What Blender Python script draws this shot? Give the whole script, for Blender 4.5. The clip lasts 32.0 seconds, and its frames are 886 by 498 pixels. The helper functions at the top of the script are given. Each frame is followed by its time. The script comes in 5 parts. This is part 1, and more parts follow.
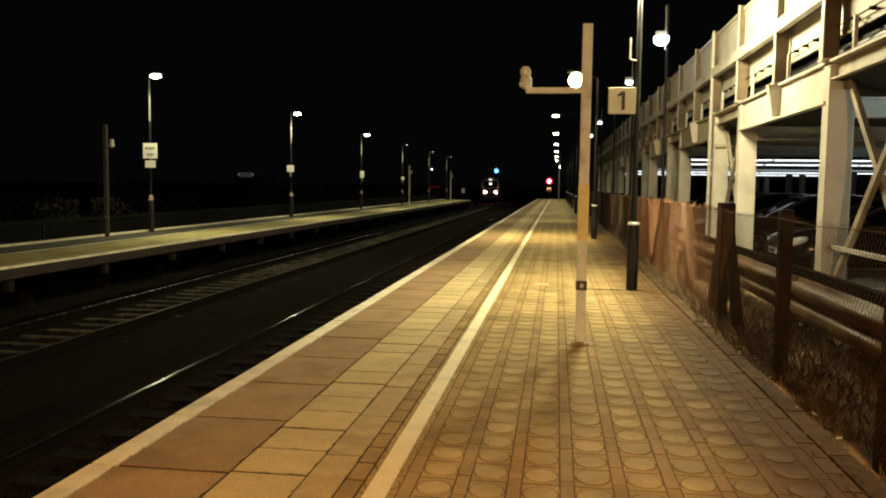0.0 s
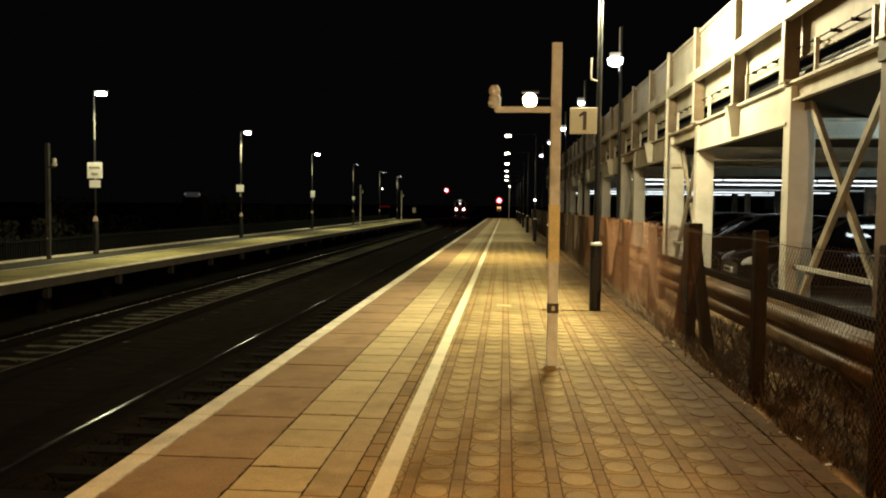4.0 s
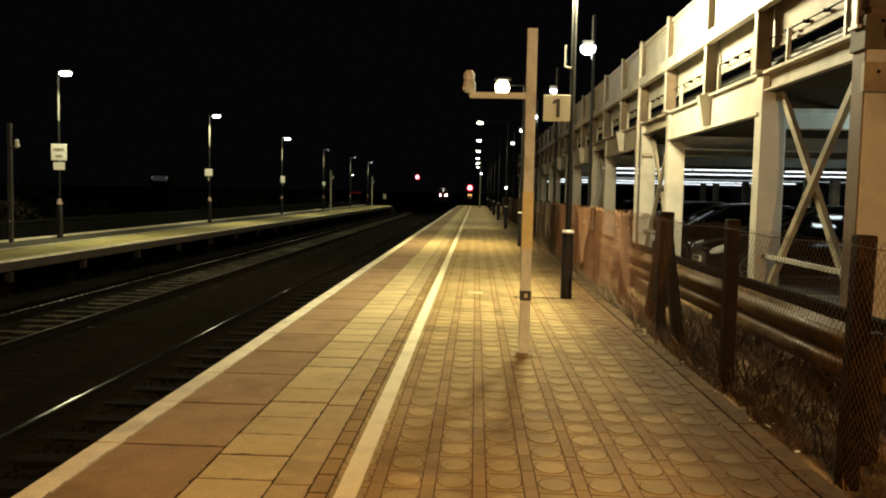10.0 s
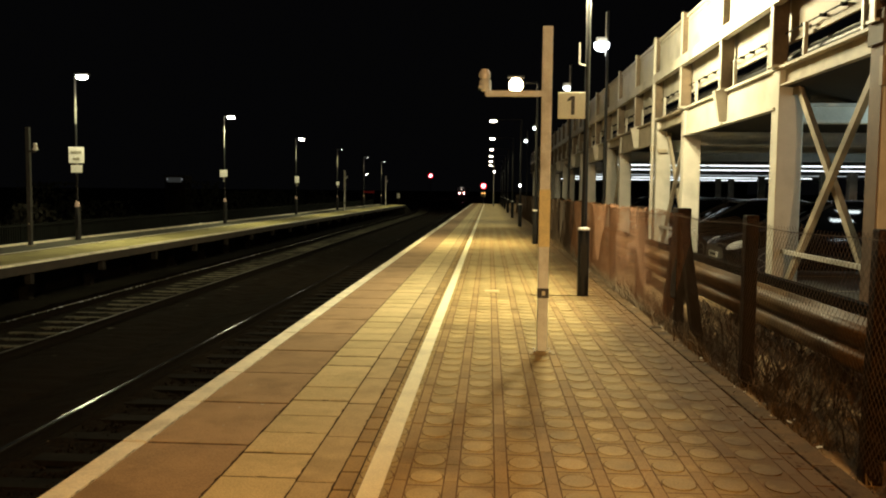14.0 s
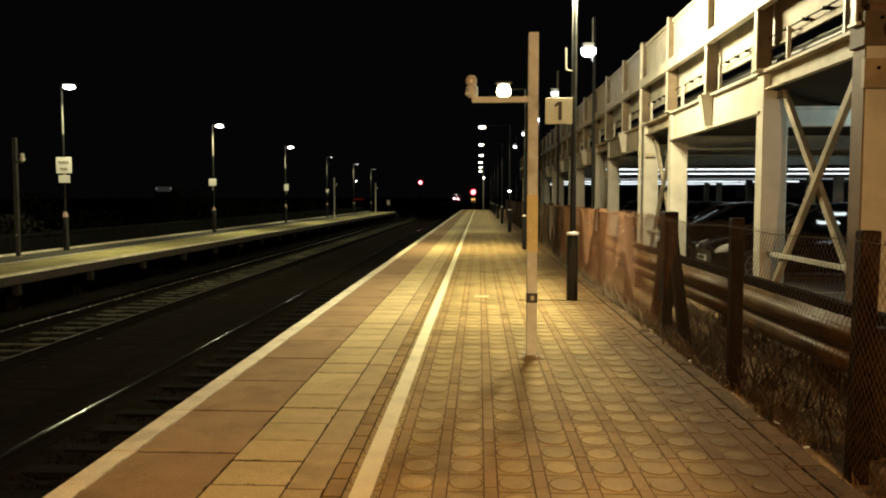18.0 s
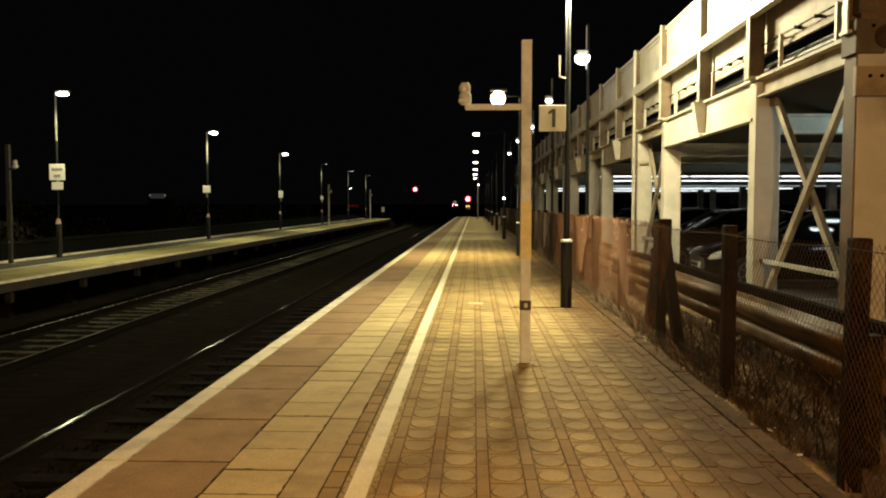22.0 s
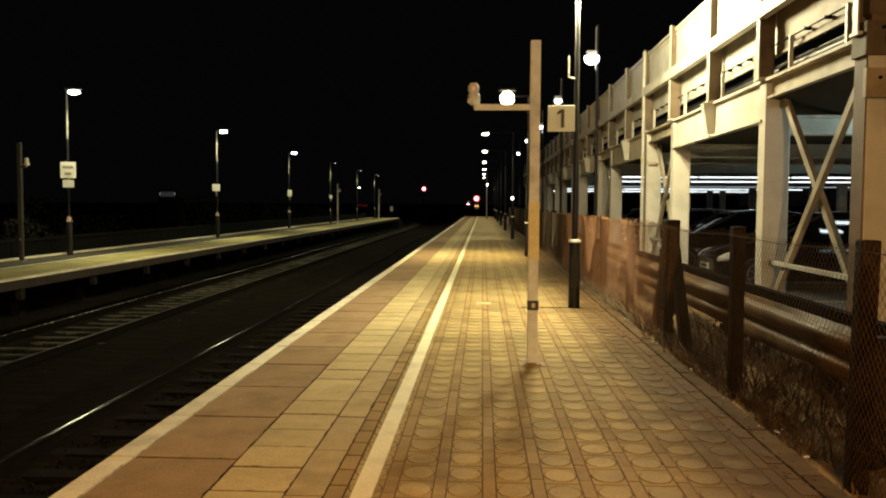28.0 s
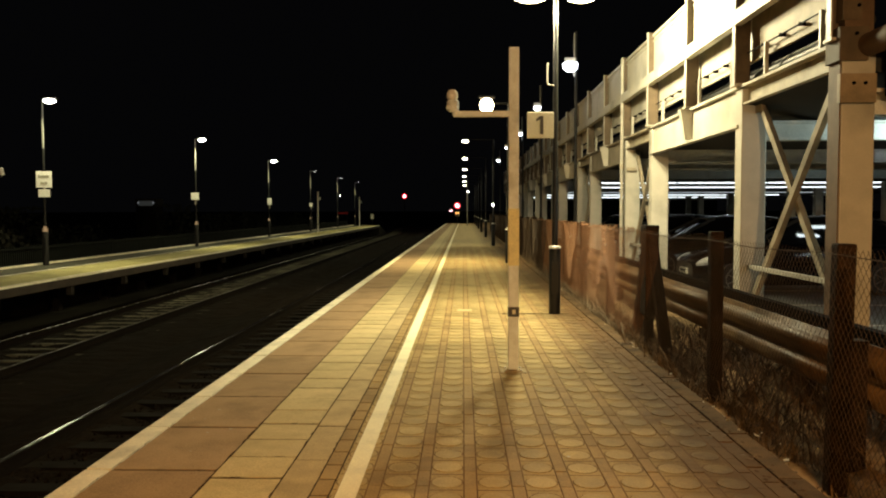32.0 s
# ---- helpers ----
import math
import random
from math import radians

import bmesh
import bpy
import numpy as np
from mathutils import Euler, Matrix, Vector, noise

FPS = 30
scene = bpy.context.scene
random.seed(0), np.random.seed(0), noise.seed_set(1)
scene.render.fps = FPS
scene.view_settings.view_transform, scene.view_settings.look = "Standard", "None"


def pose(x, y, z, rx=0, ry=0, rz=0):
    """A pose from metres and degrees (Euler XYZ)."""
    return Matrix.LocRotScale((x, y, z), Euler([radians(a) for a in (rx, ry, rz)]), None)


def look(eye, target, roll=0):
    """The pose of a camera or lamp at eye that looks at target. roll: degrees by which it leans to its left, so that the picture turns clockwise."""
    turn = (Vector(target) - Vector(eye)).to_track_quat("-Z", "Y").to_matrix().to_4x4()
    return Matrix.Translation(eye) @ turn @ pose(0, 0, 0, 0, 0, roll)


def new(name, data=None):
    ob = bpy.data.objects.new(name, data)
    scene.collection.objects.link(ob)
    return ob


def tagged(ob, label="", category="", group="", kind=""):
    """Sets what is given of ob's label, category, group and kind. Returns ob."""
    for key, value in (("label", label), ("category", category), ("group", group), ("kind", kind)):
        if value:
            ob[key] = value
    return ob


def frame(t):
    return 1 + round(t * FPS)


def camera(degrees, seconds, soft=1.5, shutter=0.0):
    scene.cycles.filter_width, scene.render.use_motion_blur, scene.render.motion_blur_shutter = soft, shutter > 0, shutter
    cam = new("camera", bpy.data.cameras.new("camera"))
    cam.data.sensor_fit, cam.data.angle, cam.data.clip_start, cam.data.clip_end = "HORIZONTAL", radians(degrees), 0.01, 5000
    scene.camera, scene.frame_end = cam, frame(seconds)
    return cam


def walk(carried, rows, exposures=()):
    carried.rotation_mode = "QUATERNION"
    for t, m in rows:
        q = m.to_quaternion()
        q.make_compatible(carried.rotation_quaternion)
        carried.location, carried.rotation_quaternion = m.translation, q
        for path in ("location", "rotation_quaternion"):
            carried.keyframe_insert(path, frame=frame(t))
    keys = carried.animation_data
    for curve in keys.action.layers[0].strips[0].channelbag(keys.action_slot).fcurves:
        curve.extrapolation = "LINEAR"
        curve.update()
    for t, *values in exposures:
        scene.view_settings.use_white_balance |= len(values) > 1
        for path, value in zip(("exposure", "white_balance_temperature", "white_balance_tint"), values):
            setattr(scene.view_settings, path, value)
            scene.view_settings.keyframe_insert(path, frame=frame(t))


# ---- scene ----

# ---- camera ----
cam = camera(57.8, 32.0, soft=2.0)
PATH = [
    (0, (0.179, -0.033, 1.469), (-0.099, 1.941, 1.312), 0.7),
    (0.5, (0.026, 0.066, 1.473), (-0.196, 2.048, 1.326), 0.9),
    (1, (-0.098, 0.147, 1.478), (-0.25, 2.138, 1.352), 0.3),
    (1.5, (-0.115, 0.171, 1.479), (-0.28, 2.159, 1.34), 0.3),
    (2, (-0.077, 0.151, 1.482), (-0.296, 2.137, 1.39), 0.2),
    (2.5, (-0.042, 0.165, 1.478), (-0.23, 2.152, 1.356), 0.2),
    (3, (-0.023, 0.174, 1.477), (-0.199, 2.162, 1.352), 0.1),
    (3.5, (-0.02, 0.168, 1.483), (-0.185, 2.159, 1.38), 0.4),
    (5.5, (-0.027, 0.193, 1.475), (-0.149, 2.185, 1.336), 0.7),
    (6, (-0.031, 0.2, 1.475), (-0.143, 2.192, 1.333), 0.8),
    (6.5, (-0.034, 0.195, 1.475), (-0.144, 2.187, 1.343), 0.7),
    (7, (-0.034, 0.199, 1.477), (-0.146, 2.191, 1.339), 0.5),
    (7.5, (-0.036, 0.2, 1.475), (-0.143, 2.193, 1.343), 0.5),
    (8, (-0.031, 0.21, 1.475), (-0.126, 2.203, 1.341), 0.5),
    (8.5, (-0.033, 0.213, 1.474), (-0.124, 2.207, 1.336), 0.7),
    (9, (-0.037, 0.219, 1.473), (-0.119, 2.213, 1.34), 0.7),
    (9.5, (-0.04, 0.229, 1.473), (-0.112, 2.223, 1.332), 1.3),
    (10, (-0.048, 0.223, 1.473), (-0.127, 2.217, 1.334), 1.2),
    (10.5, (-0.053, 0.223, 1.472), (-0.142, 2.216, 1.324), 0.8),
    (11, (-0.065, 0.206, 1.475), (-0.17, 2.198, 1.327), 0.7),
    (11.5, (-0.078, 0.205, 1.471), (-0.201, 2.195, 1.31), 0.7),
    (12, (-0.081, 0.205, 1.471), (-0.202, 2.196, 1.312), 0.6),
    (12.5, (-0.086, 0.2, 1.476), (-0.199, 2.191, 1.326), 0.6),
    (13, (-0.086, 0.201, 1.474), (-0.195, 2.192, 1.326), 0.6),
    (13.5, (-0.084, 0.193, 1.474), (-0.193, 2.185, 1.328), 0.6),
    (14, (-0.08, 0.195, 1.474), (-0.193, 2.186, 1.331), 0.6),
    (14.5, (-0.079, 0.195, 1.476), (-0.185, 2.188, 1.343), 0.5),
    (16.5, (-0.07, 0.18, 1.477), (-0.171, 2.173, 1.345), -0.2),
    (17, (-0.068, 0.183, 1.476), (-0.172, 2.176, 1.35), -0.3),
    (17.5, (-0.062, 0.177, 1.476), (-0.163, 2.171, 1.353), -0.3),
    (18, (-0.06, 0.18, 1.471), (-0.15, 2.174, 1.344), -0.0),
    (18.5, (-0.061, 0.186, 1.476), (-0.144, 2.179, 1.344), 0.1),
    (19, (-0.054, 0.188, 1.479), (-0.14, 2.181, 1.344), -0.1),
    (19.5, (-0.054, 0.177, 1.48), (-0.14, 2.171, 1.349), -0.2),
    (20, (-0.054, 0.18, 1.478), (-0.143, 2.174, 1.346), -0.3),
    (20.5, (-0.049, 0.181, 1.475), (-0.123, 2.175, 1.347), -0.3),
    (21, (-0.048, 0.184, 1.475), (-0.128, 2.178, 1.353), -0.5),
    (21.5, (-0.044, 0.192, 1.475), (-0.124, 2.187, 1.356), -0.3),
    (22, (-0.048, 0.189, 1.475), (-0.125, 2.184, 1.365), -0.0),
    (22.5, (-0.045, 0.188, 1.479), (-0.118, 2.184, 1.365), -0.0),
    (23, (-0.047, 0.185, 1.476), (-0.122, 2.179, 1.352), 0.1),
    (23.5, (-0.047, 0.187, 1.476), (-0.117, 2.182, 1.349), 0.1),
    (24, (-0.048, 0.19, 1.476), (-0.118, 2.185, 1.351), 0.2),
    (24.5, (-0.048, 0.189, 1.474), (-0.121, 2.184, 1.345), 0.3),
    (25, (-0.048, 0.191, 1.474), (-0.121, 2.186, 1.344), 0.4),
    (25.5, (-0.052, 0.191, 1.473), (-0.135, 2.185, 1.348), 0.3),
    (27.5, (-0.045, 0.183, 1.478), (-0.145, 2.178, 1.366), 0.2),
    (28, (-0.043, 0.172, 1.476), (-0.141, 2.167, 1.365), 0.3),
    (28.5, (-0.033, 0.168, 1.48), (-0.123, 2.164, 1.382), 0.3),
    (29, (-0.032, 0.156, 1.481), (-0.108, 2.153, 1.403), 0.2),
    (29.5, (-0.032, 0.158, 1.478), (-0.097, 2.155, 1.397), 0.1),
    (30, (-0.03, 0.163, 1.476), (-0.08, 2.161, 1.387), 0.3),
    (30.5, (-0.039, 0.161, 1.479), (-0.089, 2.158, 1.391), 0.3),
    (31, (-0.033, 0.175, 1.476), (-0.071, 2.173, 1.39), 0.1),
    (31.5, (-0.036, 0.181, 1.474), (-0.081, 2.178, 1.38), 0.1),
    (32, (-0.034, 0.188, 1.474), (-0.085, 2.185, 1.381), -0.1),
]
walk(cam, [(t, look(eye, target, roll)) for t, eye, target, roll in PATH])

# ---- world: a black night sky with a little town glow ----
world = bpy.data.worlds.new("night_sky")
scene.world = world
world.use_nodes = True
wn = world.node_tree.nodes
wn["Background"].inputs[0].default_value = (0.012, 0.012, 0.0135, 1)
wn["Background"].inputs[1].default_value = 0.12

# Plan, in metres: x across the tracks, y along them, z up from the platform.
EDGE = -2.15          # platform 1 edge
KERB = 1.72           # back edge of the platform 1 paving
RAIL_Z = -0.85        # rail top
NEAR_TRACK, FAR_TRACK = -3.63, -7.65
EDGE2 = -9.02         # platform 2 edge
BACK2 = -11.97
WALL = 3.1            # outer face of the car park
END1, END2 = 103.0, 86.5
LAMP_Z = 4.56
POSTS_R = [11.76, 23.3, 34.8, 46.3, 57.8, 69.3, 80.8, 92.3]
POSTS_L = [22.2, 34.1, 48.3, 61.0, 74.0, 86.0]

WARM, COOL = (1.0, 0.82, 0.40), (0.86, 0.95, 1.0)


def lamp_light(name, where, watts, colour, size=0.1):
    data = bpy.data.lights.new(name, "POINT")
    data.shadow_soft_size, data.energy, data.color = size, watts, colour
    ob = new(name, data)
    ob.matrix_world = pose(*where)
    return ob


def cone_light(name, where, watts, colour, spread, tilt):
    data = bpy.data.lights.new(name, "SPOT")
    data.shadow_soft_size, data.energy, data.color = 0.12, watts, colour
    data.spot_size, data.spot_blend = radians(spread), 0.4
    ob = new(name, data)
    ob.matrix_world = pose(*where, 0, tilt, 0)
    return ob


def down_light(name, where, watts, colour, spread=128, tilt=0):
    data = bpy.data.lights.new(name, "AREA")
    data.shape, data.size = "DISK", 0.3
    data.energy, data.color, data.spread = watts, colour, radians(spread)
    ob = new(name, data)
    ob.matrix_world = pose(*where, 0, tilt, 0)
    return ob


# platform 1: the nearest post carries two heads, the others one arm; one post stands behind the camera
lamp_light("lamp_light", (0.92, 11.76, 4.40), 1200, (1.0, 0.89, 0.53), 0.19)
lamp_light("lamp_light", (1.64, 11.76, 4.40), 1080, (1.0, 0.89, 0.53), 0.19)
down_light("lamp_light", (0.62, 23.3, LAMP_Z - 0.42), 300, WARM, 138, 24)
down_light("lamp_light", (0.9, -1.2, 4.38), 450, (1.0, 0.425, 0.07), 180)
# added fill light from behind, standing in for unseen station lamps
lamp_light("rear_fill_light", (1.0, -13.0, 2.95), 4100, (1.0, 0.62, 0.27), 0.15)
for y in POSTS_R[2:]:
    cone_light("lamp_light", (0.05, y, LAMP_Z - 0.24), 430, (1.0, 0.91, 0.55), 164, 18)
for y in POSTS_L:
    down_light("lamp_light", (-11.2, y - 0.45, LAMP_Z - 0.22), 135 if y < 50 else 105, (1.0, 0.94, 0.52), 152, -14)
# cool light under the car park deck
for x, y, watts in ((5.6, 8.85, 150), (8.7, 18.0, 18), (8.7, 27.0, 22)):
    lamp_light("strip_light_light", (x, y, 2.36), watts, (0.78, 1.0, 0.94))
# floodlights over the fence
for y in (19.5, 28.0, 36.6):
    lamp_light("flood_light", (2.5, y - 0.02, 4.75), 3, COOL)


# ---- materials ----
def material(name, colour, rough=0.7, metal=0.0, scale=8.0, vary=0.25, bump=0.15, fine=90.0, stain=0.0, spec=0.5, per_piece=0.0, grainy=0.55, kerb_dark=None):
    """A surface with variation at two sizes, fine relief, and stains with their own outline."""
    m = bpy.data.materials.new(name)
    m.use_nodes = True
    n, l = m.node_tree.nodes, m.node_tree.links
    b = n["Principled BSDF"]
    b.inputs["Metallic"].default_value = metal
    b.inputs["Specular IOR Level"].default_value = spec
    co = n.new("ShaderNodeTexCoord")
    big = n.new("ShaderNodeTexNoise")
    big.inputs["Scale"].default_value, big.inputs["Detail"].default_value, big.inputs["Roughness"].default_value = scale, 6, 0.65
    small = n.new("ShaderNodeTexNoise")
    small.inputs["Scale"].default_value, small.inputs["Detail"].default_value = fine, 3
    geo = n.new("ShaderNodeNewGeometry")
    l.new(geo.outputs["Position"], big.inputs["Vector"])
    l.new(geo.outputs["Position"], small.inputs["Vector"])
    ramp = n.new("ShaderNodeValToRGB")
    lo = [c * (1 - vary) for c in colour]
    hi = [min(1, c * (1 + vary)) for c in colour]
    ramp.color_ramp.elements[0].position, ramp.color_ramp.elements[1].position = 0.32, 0.68
    ramp.color_ramp.elements[0].color, ramp.color_ramp.elements[1].color = (*lo, 1), (*hi, 1)
    l.new(big.outputs[0], ramp.inputs[0])
    mix = n.new("ShaderNodeMix")
    mix.data_type, mix.blend_type = "RGBA", "MULTIPLY"
    mix.inputs[0].default_value = grainy
    l.new(ramp.outputs[0], mix.inputs[6])
    grain = n.new("ShaderNodeValToRGB")
    grain.color_ramp.elements[0].color, grain.color_ramp.elements[1].color = (0.62, 0.62, 0.62, 1), (1.25, 1.25, 1.25, 1)
    grain.color_ramp.elements[0].position, grain.color_ramp.elements[1].position = 0.3, 0.7
    l.new(small.outputs[0], grain.inputs[0])
    l.new(grain.outputs[0], mix.inputs[7])
    out = mix.outputs[2]
    if per_piece:
        info = n.new("ShaderNodeObjectInfo")
        span = n.new("ShaderNodeMapRange")
        span.inputs[3].default_value, span.inputs[4].default_value = 1 - per_piece, 1 + per_piece
        l.new(info.outputs["Random"], span.inputs[0])
        piece = n.new("ShaderNodeMix")
        piece.data_type, piece.blend_type = "RGBA", "MULTIPLY"
        piece.inputs[0].default_value = 1.0
        l.new(out, piece.inputs[6])
        l.new(span.outputs[0], piece.inputs[7])
        out = piece.outputs[2]
    if stain:
        spots = n.new("ShaderNodeTexNoise")
        spots.inputs["Scale"].default_value, spots.inputs["Detail"].default_value = scale * 0.37 + 0.7, 9
        l.new(geo.outputs["Position"], spots.inputs["Vector"])
        sr = n.new("ShaderNodeValToRGB")
        sr.color_ramp.elements[0].position, sr.color_ramp.elements[1].position = 0.5, 0.68
        sr.color_ramp.elements[0].color, sr.color_ramp.elements[1].color = (1, 1, 1, 1), (1 - stain, 1 - stain, 1 - stain * 1.05, 1)
        l.new(spots.outputs[0], sr.inputs[0])
        sm = n.new("ShaderNodeMix")
        sm.data_type, sm.blend_type = "RGBA", "MULTIPLY"
        sm.inputs[0].default_value = 1.0
        l.new(out, sm.inputs[6])
        l.new(sr.outputs[0], sm.inputs[7])
        out = sm.outputs[2]
    if kerb_dark:
        # soil over the paving along the kerb, ragged, darkened further for lamp falloff
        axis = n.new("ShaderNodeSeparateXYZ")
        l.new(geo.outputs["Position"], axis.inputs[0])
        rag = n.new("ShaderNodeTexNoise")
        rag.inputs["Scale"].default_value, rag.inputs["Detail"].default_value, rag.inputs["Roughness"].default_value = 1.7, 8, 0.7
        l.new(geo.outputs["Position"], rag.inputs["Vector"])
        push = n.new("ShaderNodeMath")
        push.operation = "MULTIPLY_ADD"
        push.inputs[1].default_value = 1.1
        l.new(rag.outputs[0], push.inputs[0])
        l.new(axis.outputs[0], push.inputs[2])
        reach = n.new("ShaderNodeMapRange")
        reach.inputs[1].default_value, reach.inputs[2].default_value, reach.inputs[4].default_value = kerb_dark[0] + 0.55, kerb_dark[1] + 0.55, kerb_dark[2]
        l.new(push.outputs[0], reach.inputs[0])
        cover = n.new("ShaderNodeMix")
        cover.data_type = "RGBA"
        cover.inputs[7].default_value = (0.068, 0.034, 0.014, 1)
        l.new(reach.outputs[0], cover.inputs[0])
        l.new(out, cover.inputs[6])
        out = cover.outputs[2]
    l.new(out, b.inputs["Base Color"])
    rr = n.new("ShaderNodeMapRange")
    rr.inputs[3].default_value, rr.inputs[4].default_value = max(0.03, rough - 0.13), min(1, rough + 0.13)
    l.new(big.outputs[0], rr.inputs[0])
    l.new(rr.outputs[0], b.inputs["Roughness"])
    if bump:
        bp = n.new("ShaderNodeBump")
        bp.inputs["Strength"].default_value, bp.inputs["Distance"].default_value = bump, 0.01
        l.new(small.outputs[0], bp.inputs["Height"])
        l.new(bp.outputs[0], b.inputs["Normal"])
    return m


def glowing(name, colour, strength):
    m = bpy.data.materials.new(name)
    m.use_nodes = True
    b = m.node_tree.nodes["Principled BSDF"]
    b.inputs["Base Color"].default_value = (*[0.6 * c for c in colour], 1)
    b.inputs["Emission Color"].default_value = (*colour, 1)
    b.inputs["Emission Strength"].default_value = strength
    return m


def glass(name, colour=(0.02, 0.025, 0.03), rough=0.05):
    m = bpy.data.materials.new(name)
    m.use_nodes = True
    b = m.node_tree.nodes["Principled BSDF"]
    b.inputs["Base Color"].default_value = (*colour, 1)
    b.inputs["Roughness"].default_value = rough
    b.inputs["Specular IOR Level"].default_value = 0.45
    return m


M_COPING = material("coping_concrete", (0.86, 0.80, 0.62), 0.8, scale=6, vary=0.1, stain=0.24, per_piece=0.08, grainy=0.35)
M_RED = material("red_slab", (0.365, 0.25, 0.142), 0.8, scale=4, vary=0.12, stain=0.22, per_piece=0.1, spec=0.15)
M_BUFF = material("buff_slab", (0.56, 0.455, 0.245), 0.8, scale=5, vary=0.1, stain=0.14, per_piece=0.08, spec=0.15)
M_PAVER = material("paver_concrete", (0.445, 0.338, 0.155), 0.75, scale=2.2, vary=0.18, stain=0.28, per_piece=0.13, kerb_dark=(0.7, 1.5, 0.86), spec=0.15)
M_STRIP = material("paver_strip_concrete", (0.36, 0.25, 0.110), 0.8, scale=2.2, vary=0.18, stain=0.3, per_piece=0.14, kerb_dark=(0.7, 1.5, 0.86), spec=0.15)
M_FILL = material("paver_surround_concrete", (0.405, 0.297, 0.132), 0.85, scale=2.2, vary=0.22, stain=0.3, kerb_dark=(0.7, 1.5, 0.86), spec=0.15)
M_BED = material("joint_sand", (0.05, 0.029, 0.0135), 0.95, scale=6, vary=0.3, spec=0.1)
M_NARROW = material("narrow_slab_concrete", (0.46, 0.36, 0.195), 0.8, scale=5, vary=0.12, stain=0.2, per_piece=0.1, spec=0.15)
M_LINE = material("yellow_line_paint", (0.90, 0.84, 0.58), 0.7, scale=7, vary=0.05, stain=0.15, grainy=0.3)
M_EDGING = material("edging_concrete", (0.10, 0.062, 0.030), 0.92, scale=5, vary=0.35, stain=0.5, per_piece=0.2, spec=0.15)
M_SOIL = material("dark_trodden_soil", (0.075, 0.042, 0.018), 0.95, scale=5, vary=0.35, spec=0.1)
M_SAND = material("brown_joint_sand", (0.125, 0.066, 0.028), 0.95, scale=3, vary=0.35, stain=0.4, spec=0.15)
# underside parts: shade below the decks is put into this near-black colour
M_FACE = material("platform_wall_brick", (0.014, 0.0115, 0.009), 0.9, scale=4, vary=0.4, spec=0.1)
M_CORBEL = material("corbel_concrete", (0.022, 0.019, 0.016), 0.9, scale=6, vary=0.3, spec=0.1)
M_EDGE_BEAM = material("dark_edge_beam", (0.03, 0.022, 0.016), 0.9, scale=3, vary=0.4, stain=0.5)
M_SHAFT = material("dull_painted_shaft", (0.17, 0.165, 0.15), 0.6, scale=10, vary=0.15, bump=0.03, spec=0.3)
M_DIRT = material("dry_soil", (0.21, 0.14, 0.072), 0.97, spec=0.1, scale=3, vary=0.6, bump=0.8, fine=40)
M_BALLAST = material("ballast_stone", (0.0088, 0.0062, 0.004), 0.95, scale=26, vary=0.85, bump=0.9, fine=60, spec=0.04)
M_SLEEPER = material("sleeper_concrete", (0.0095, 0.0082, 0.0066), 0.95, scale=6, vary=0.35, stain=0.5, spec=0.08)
M_SLEEPER_PALE = material("pale_sleeper_concrete", (0.075, 0.07, 0.05), 0.9, scale=6, vary=0.3, stain=0.5, per_piece=0.3, spec=0.2)
M_RAIL_FAR = material("lightly_used_rail_steel", (0.66, 0.64, 0.62), 0.26, metal=1.0, scale=5, vary=0.1, bump=0.03)
M_RAIL = material("rail_steel", (0.78, 0.76, 0.73), 0.17, metal=1.0, scale=5, vary=0.1, bump=0.03)
# darker copy of the rail steel, for a rail without lamp reflections
M_RAIL_UNLIT = material("unlit_rail_steel", (0.05, 0.046, 0.04), 0.5, metal=0.7, scale=5, vary=0.2, bump=0.05)
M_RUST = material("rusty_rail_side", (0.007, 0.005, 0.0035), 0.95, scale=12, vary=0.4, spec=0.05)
M_TARMAC2 = material("platform_asphalt", (0.47, 0.415, 0.18), 0.85, scale=1.6, vary=0.2, stain=0.28, spec=0.2)
M_BACK2 = material("dark_asphalt", (0.052, 0.049, 0.031), 0.9, scale=2, vary=0.25, stain=0.3)
M_REFLECT = material("pale_pink_cap_paint", (0.36, 0.25, 0.21), 0.6, scale=14, vary=0.15, bump=0.0)
M_CREAM = material("cream_painted_steel", (0.49, 0.462, 0.39), 0.5, scale=2.5, vary=0.09, bump=0.02, stain=0.3, grainy=0.15)
M_CREAM_WORN_DIM = material("weathered_dim_cream_steel", (0.40, 0.345, 0.25), 0.6, scale=3.5, vary=0.16, bump=0.04, stain=0.4, grainy=0.25)
# near-black: the missing light under the deck is put into this colour
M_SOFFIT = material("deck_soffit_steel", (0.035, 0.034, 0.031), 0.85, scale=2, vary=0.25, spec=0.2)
M_BEAM = material("deck_beam_paint", (0.60, 0.61, 0.58), 0.6, scale=3, vary=0.1, stain=0.25)
M_CP_FLOOR = material("car_park_floor", (0.13, 0.135, 0.125), 0.85, scale=1.2, vary=0.25, stain=0.35)
M_BLACK = material("black_painted_steel", (0.009, 0.009, 0.010), 0.5, scale=10, vary=0.3, bump=0.03, spec=0.3)
M_GALV = material("galvanised_steel", (0.52, 0.50, 0.46), 0.45, metal=0.35, scale=14, vary=0.14, bump=0.05, stain=0.15)
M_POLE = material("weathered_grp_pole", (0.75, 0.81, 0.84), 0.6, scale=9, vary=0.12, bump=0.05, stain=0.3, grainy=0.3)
M_YELLOW = material("yellow_band", (0.78, 0.71, 0.40), 0.6, scale=12, vary=0.12)
M_FENCE_POST = material("concrete_fence_post", (0.025, 0.0145, 0.009), 0.92, scale=22, vary=0.7, bump=0.6, stain=0.6, grainy=0.6, spec=0.1)
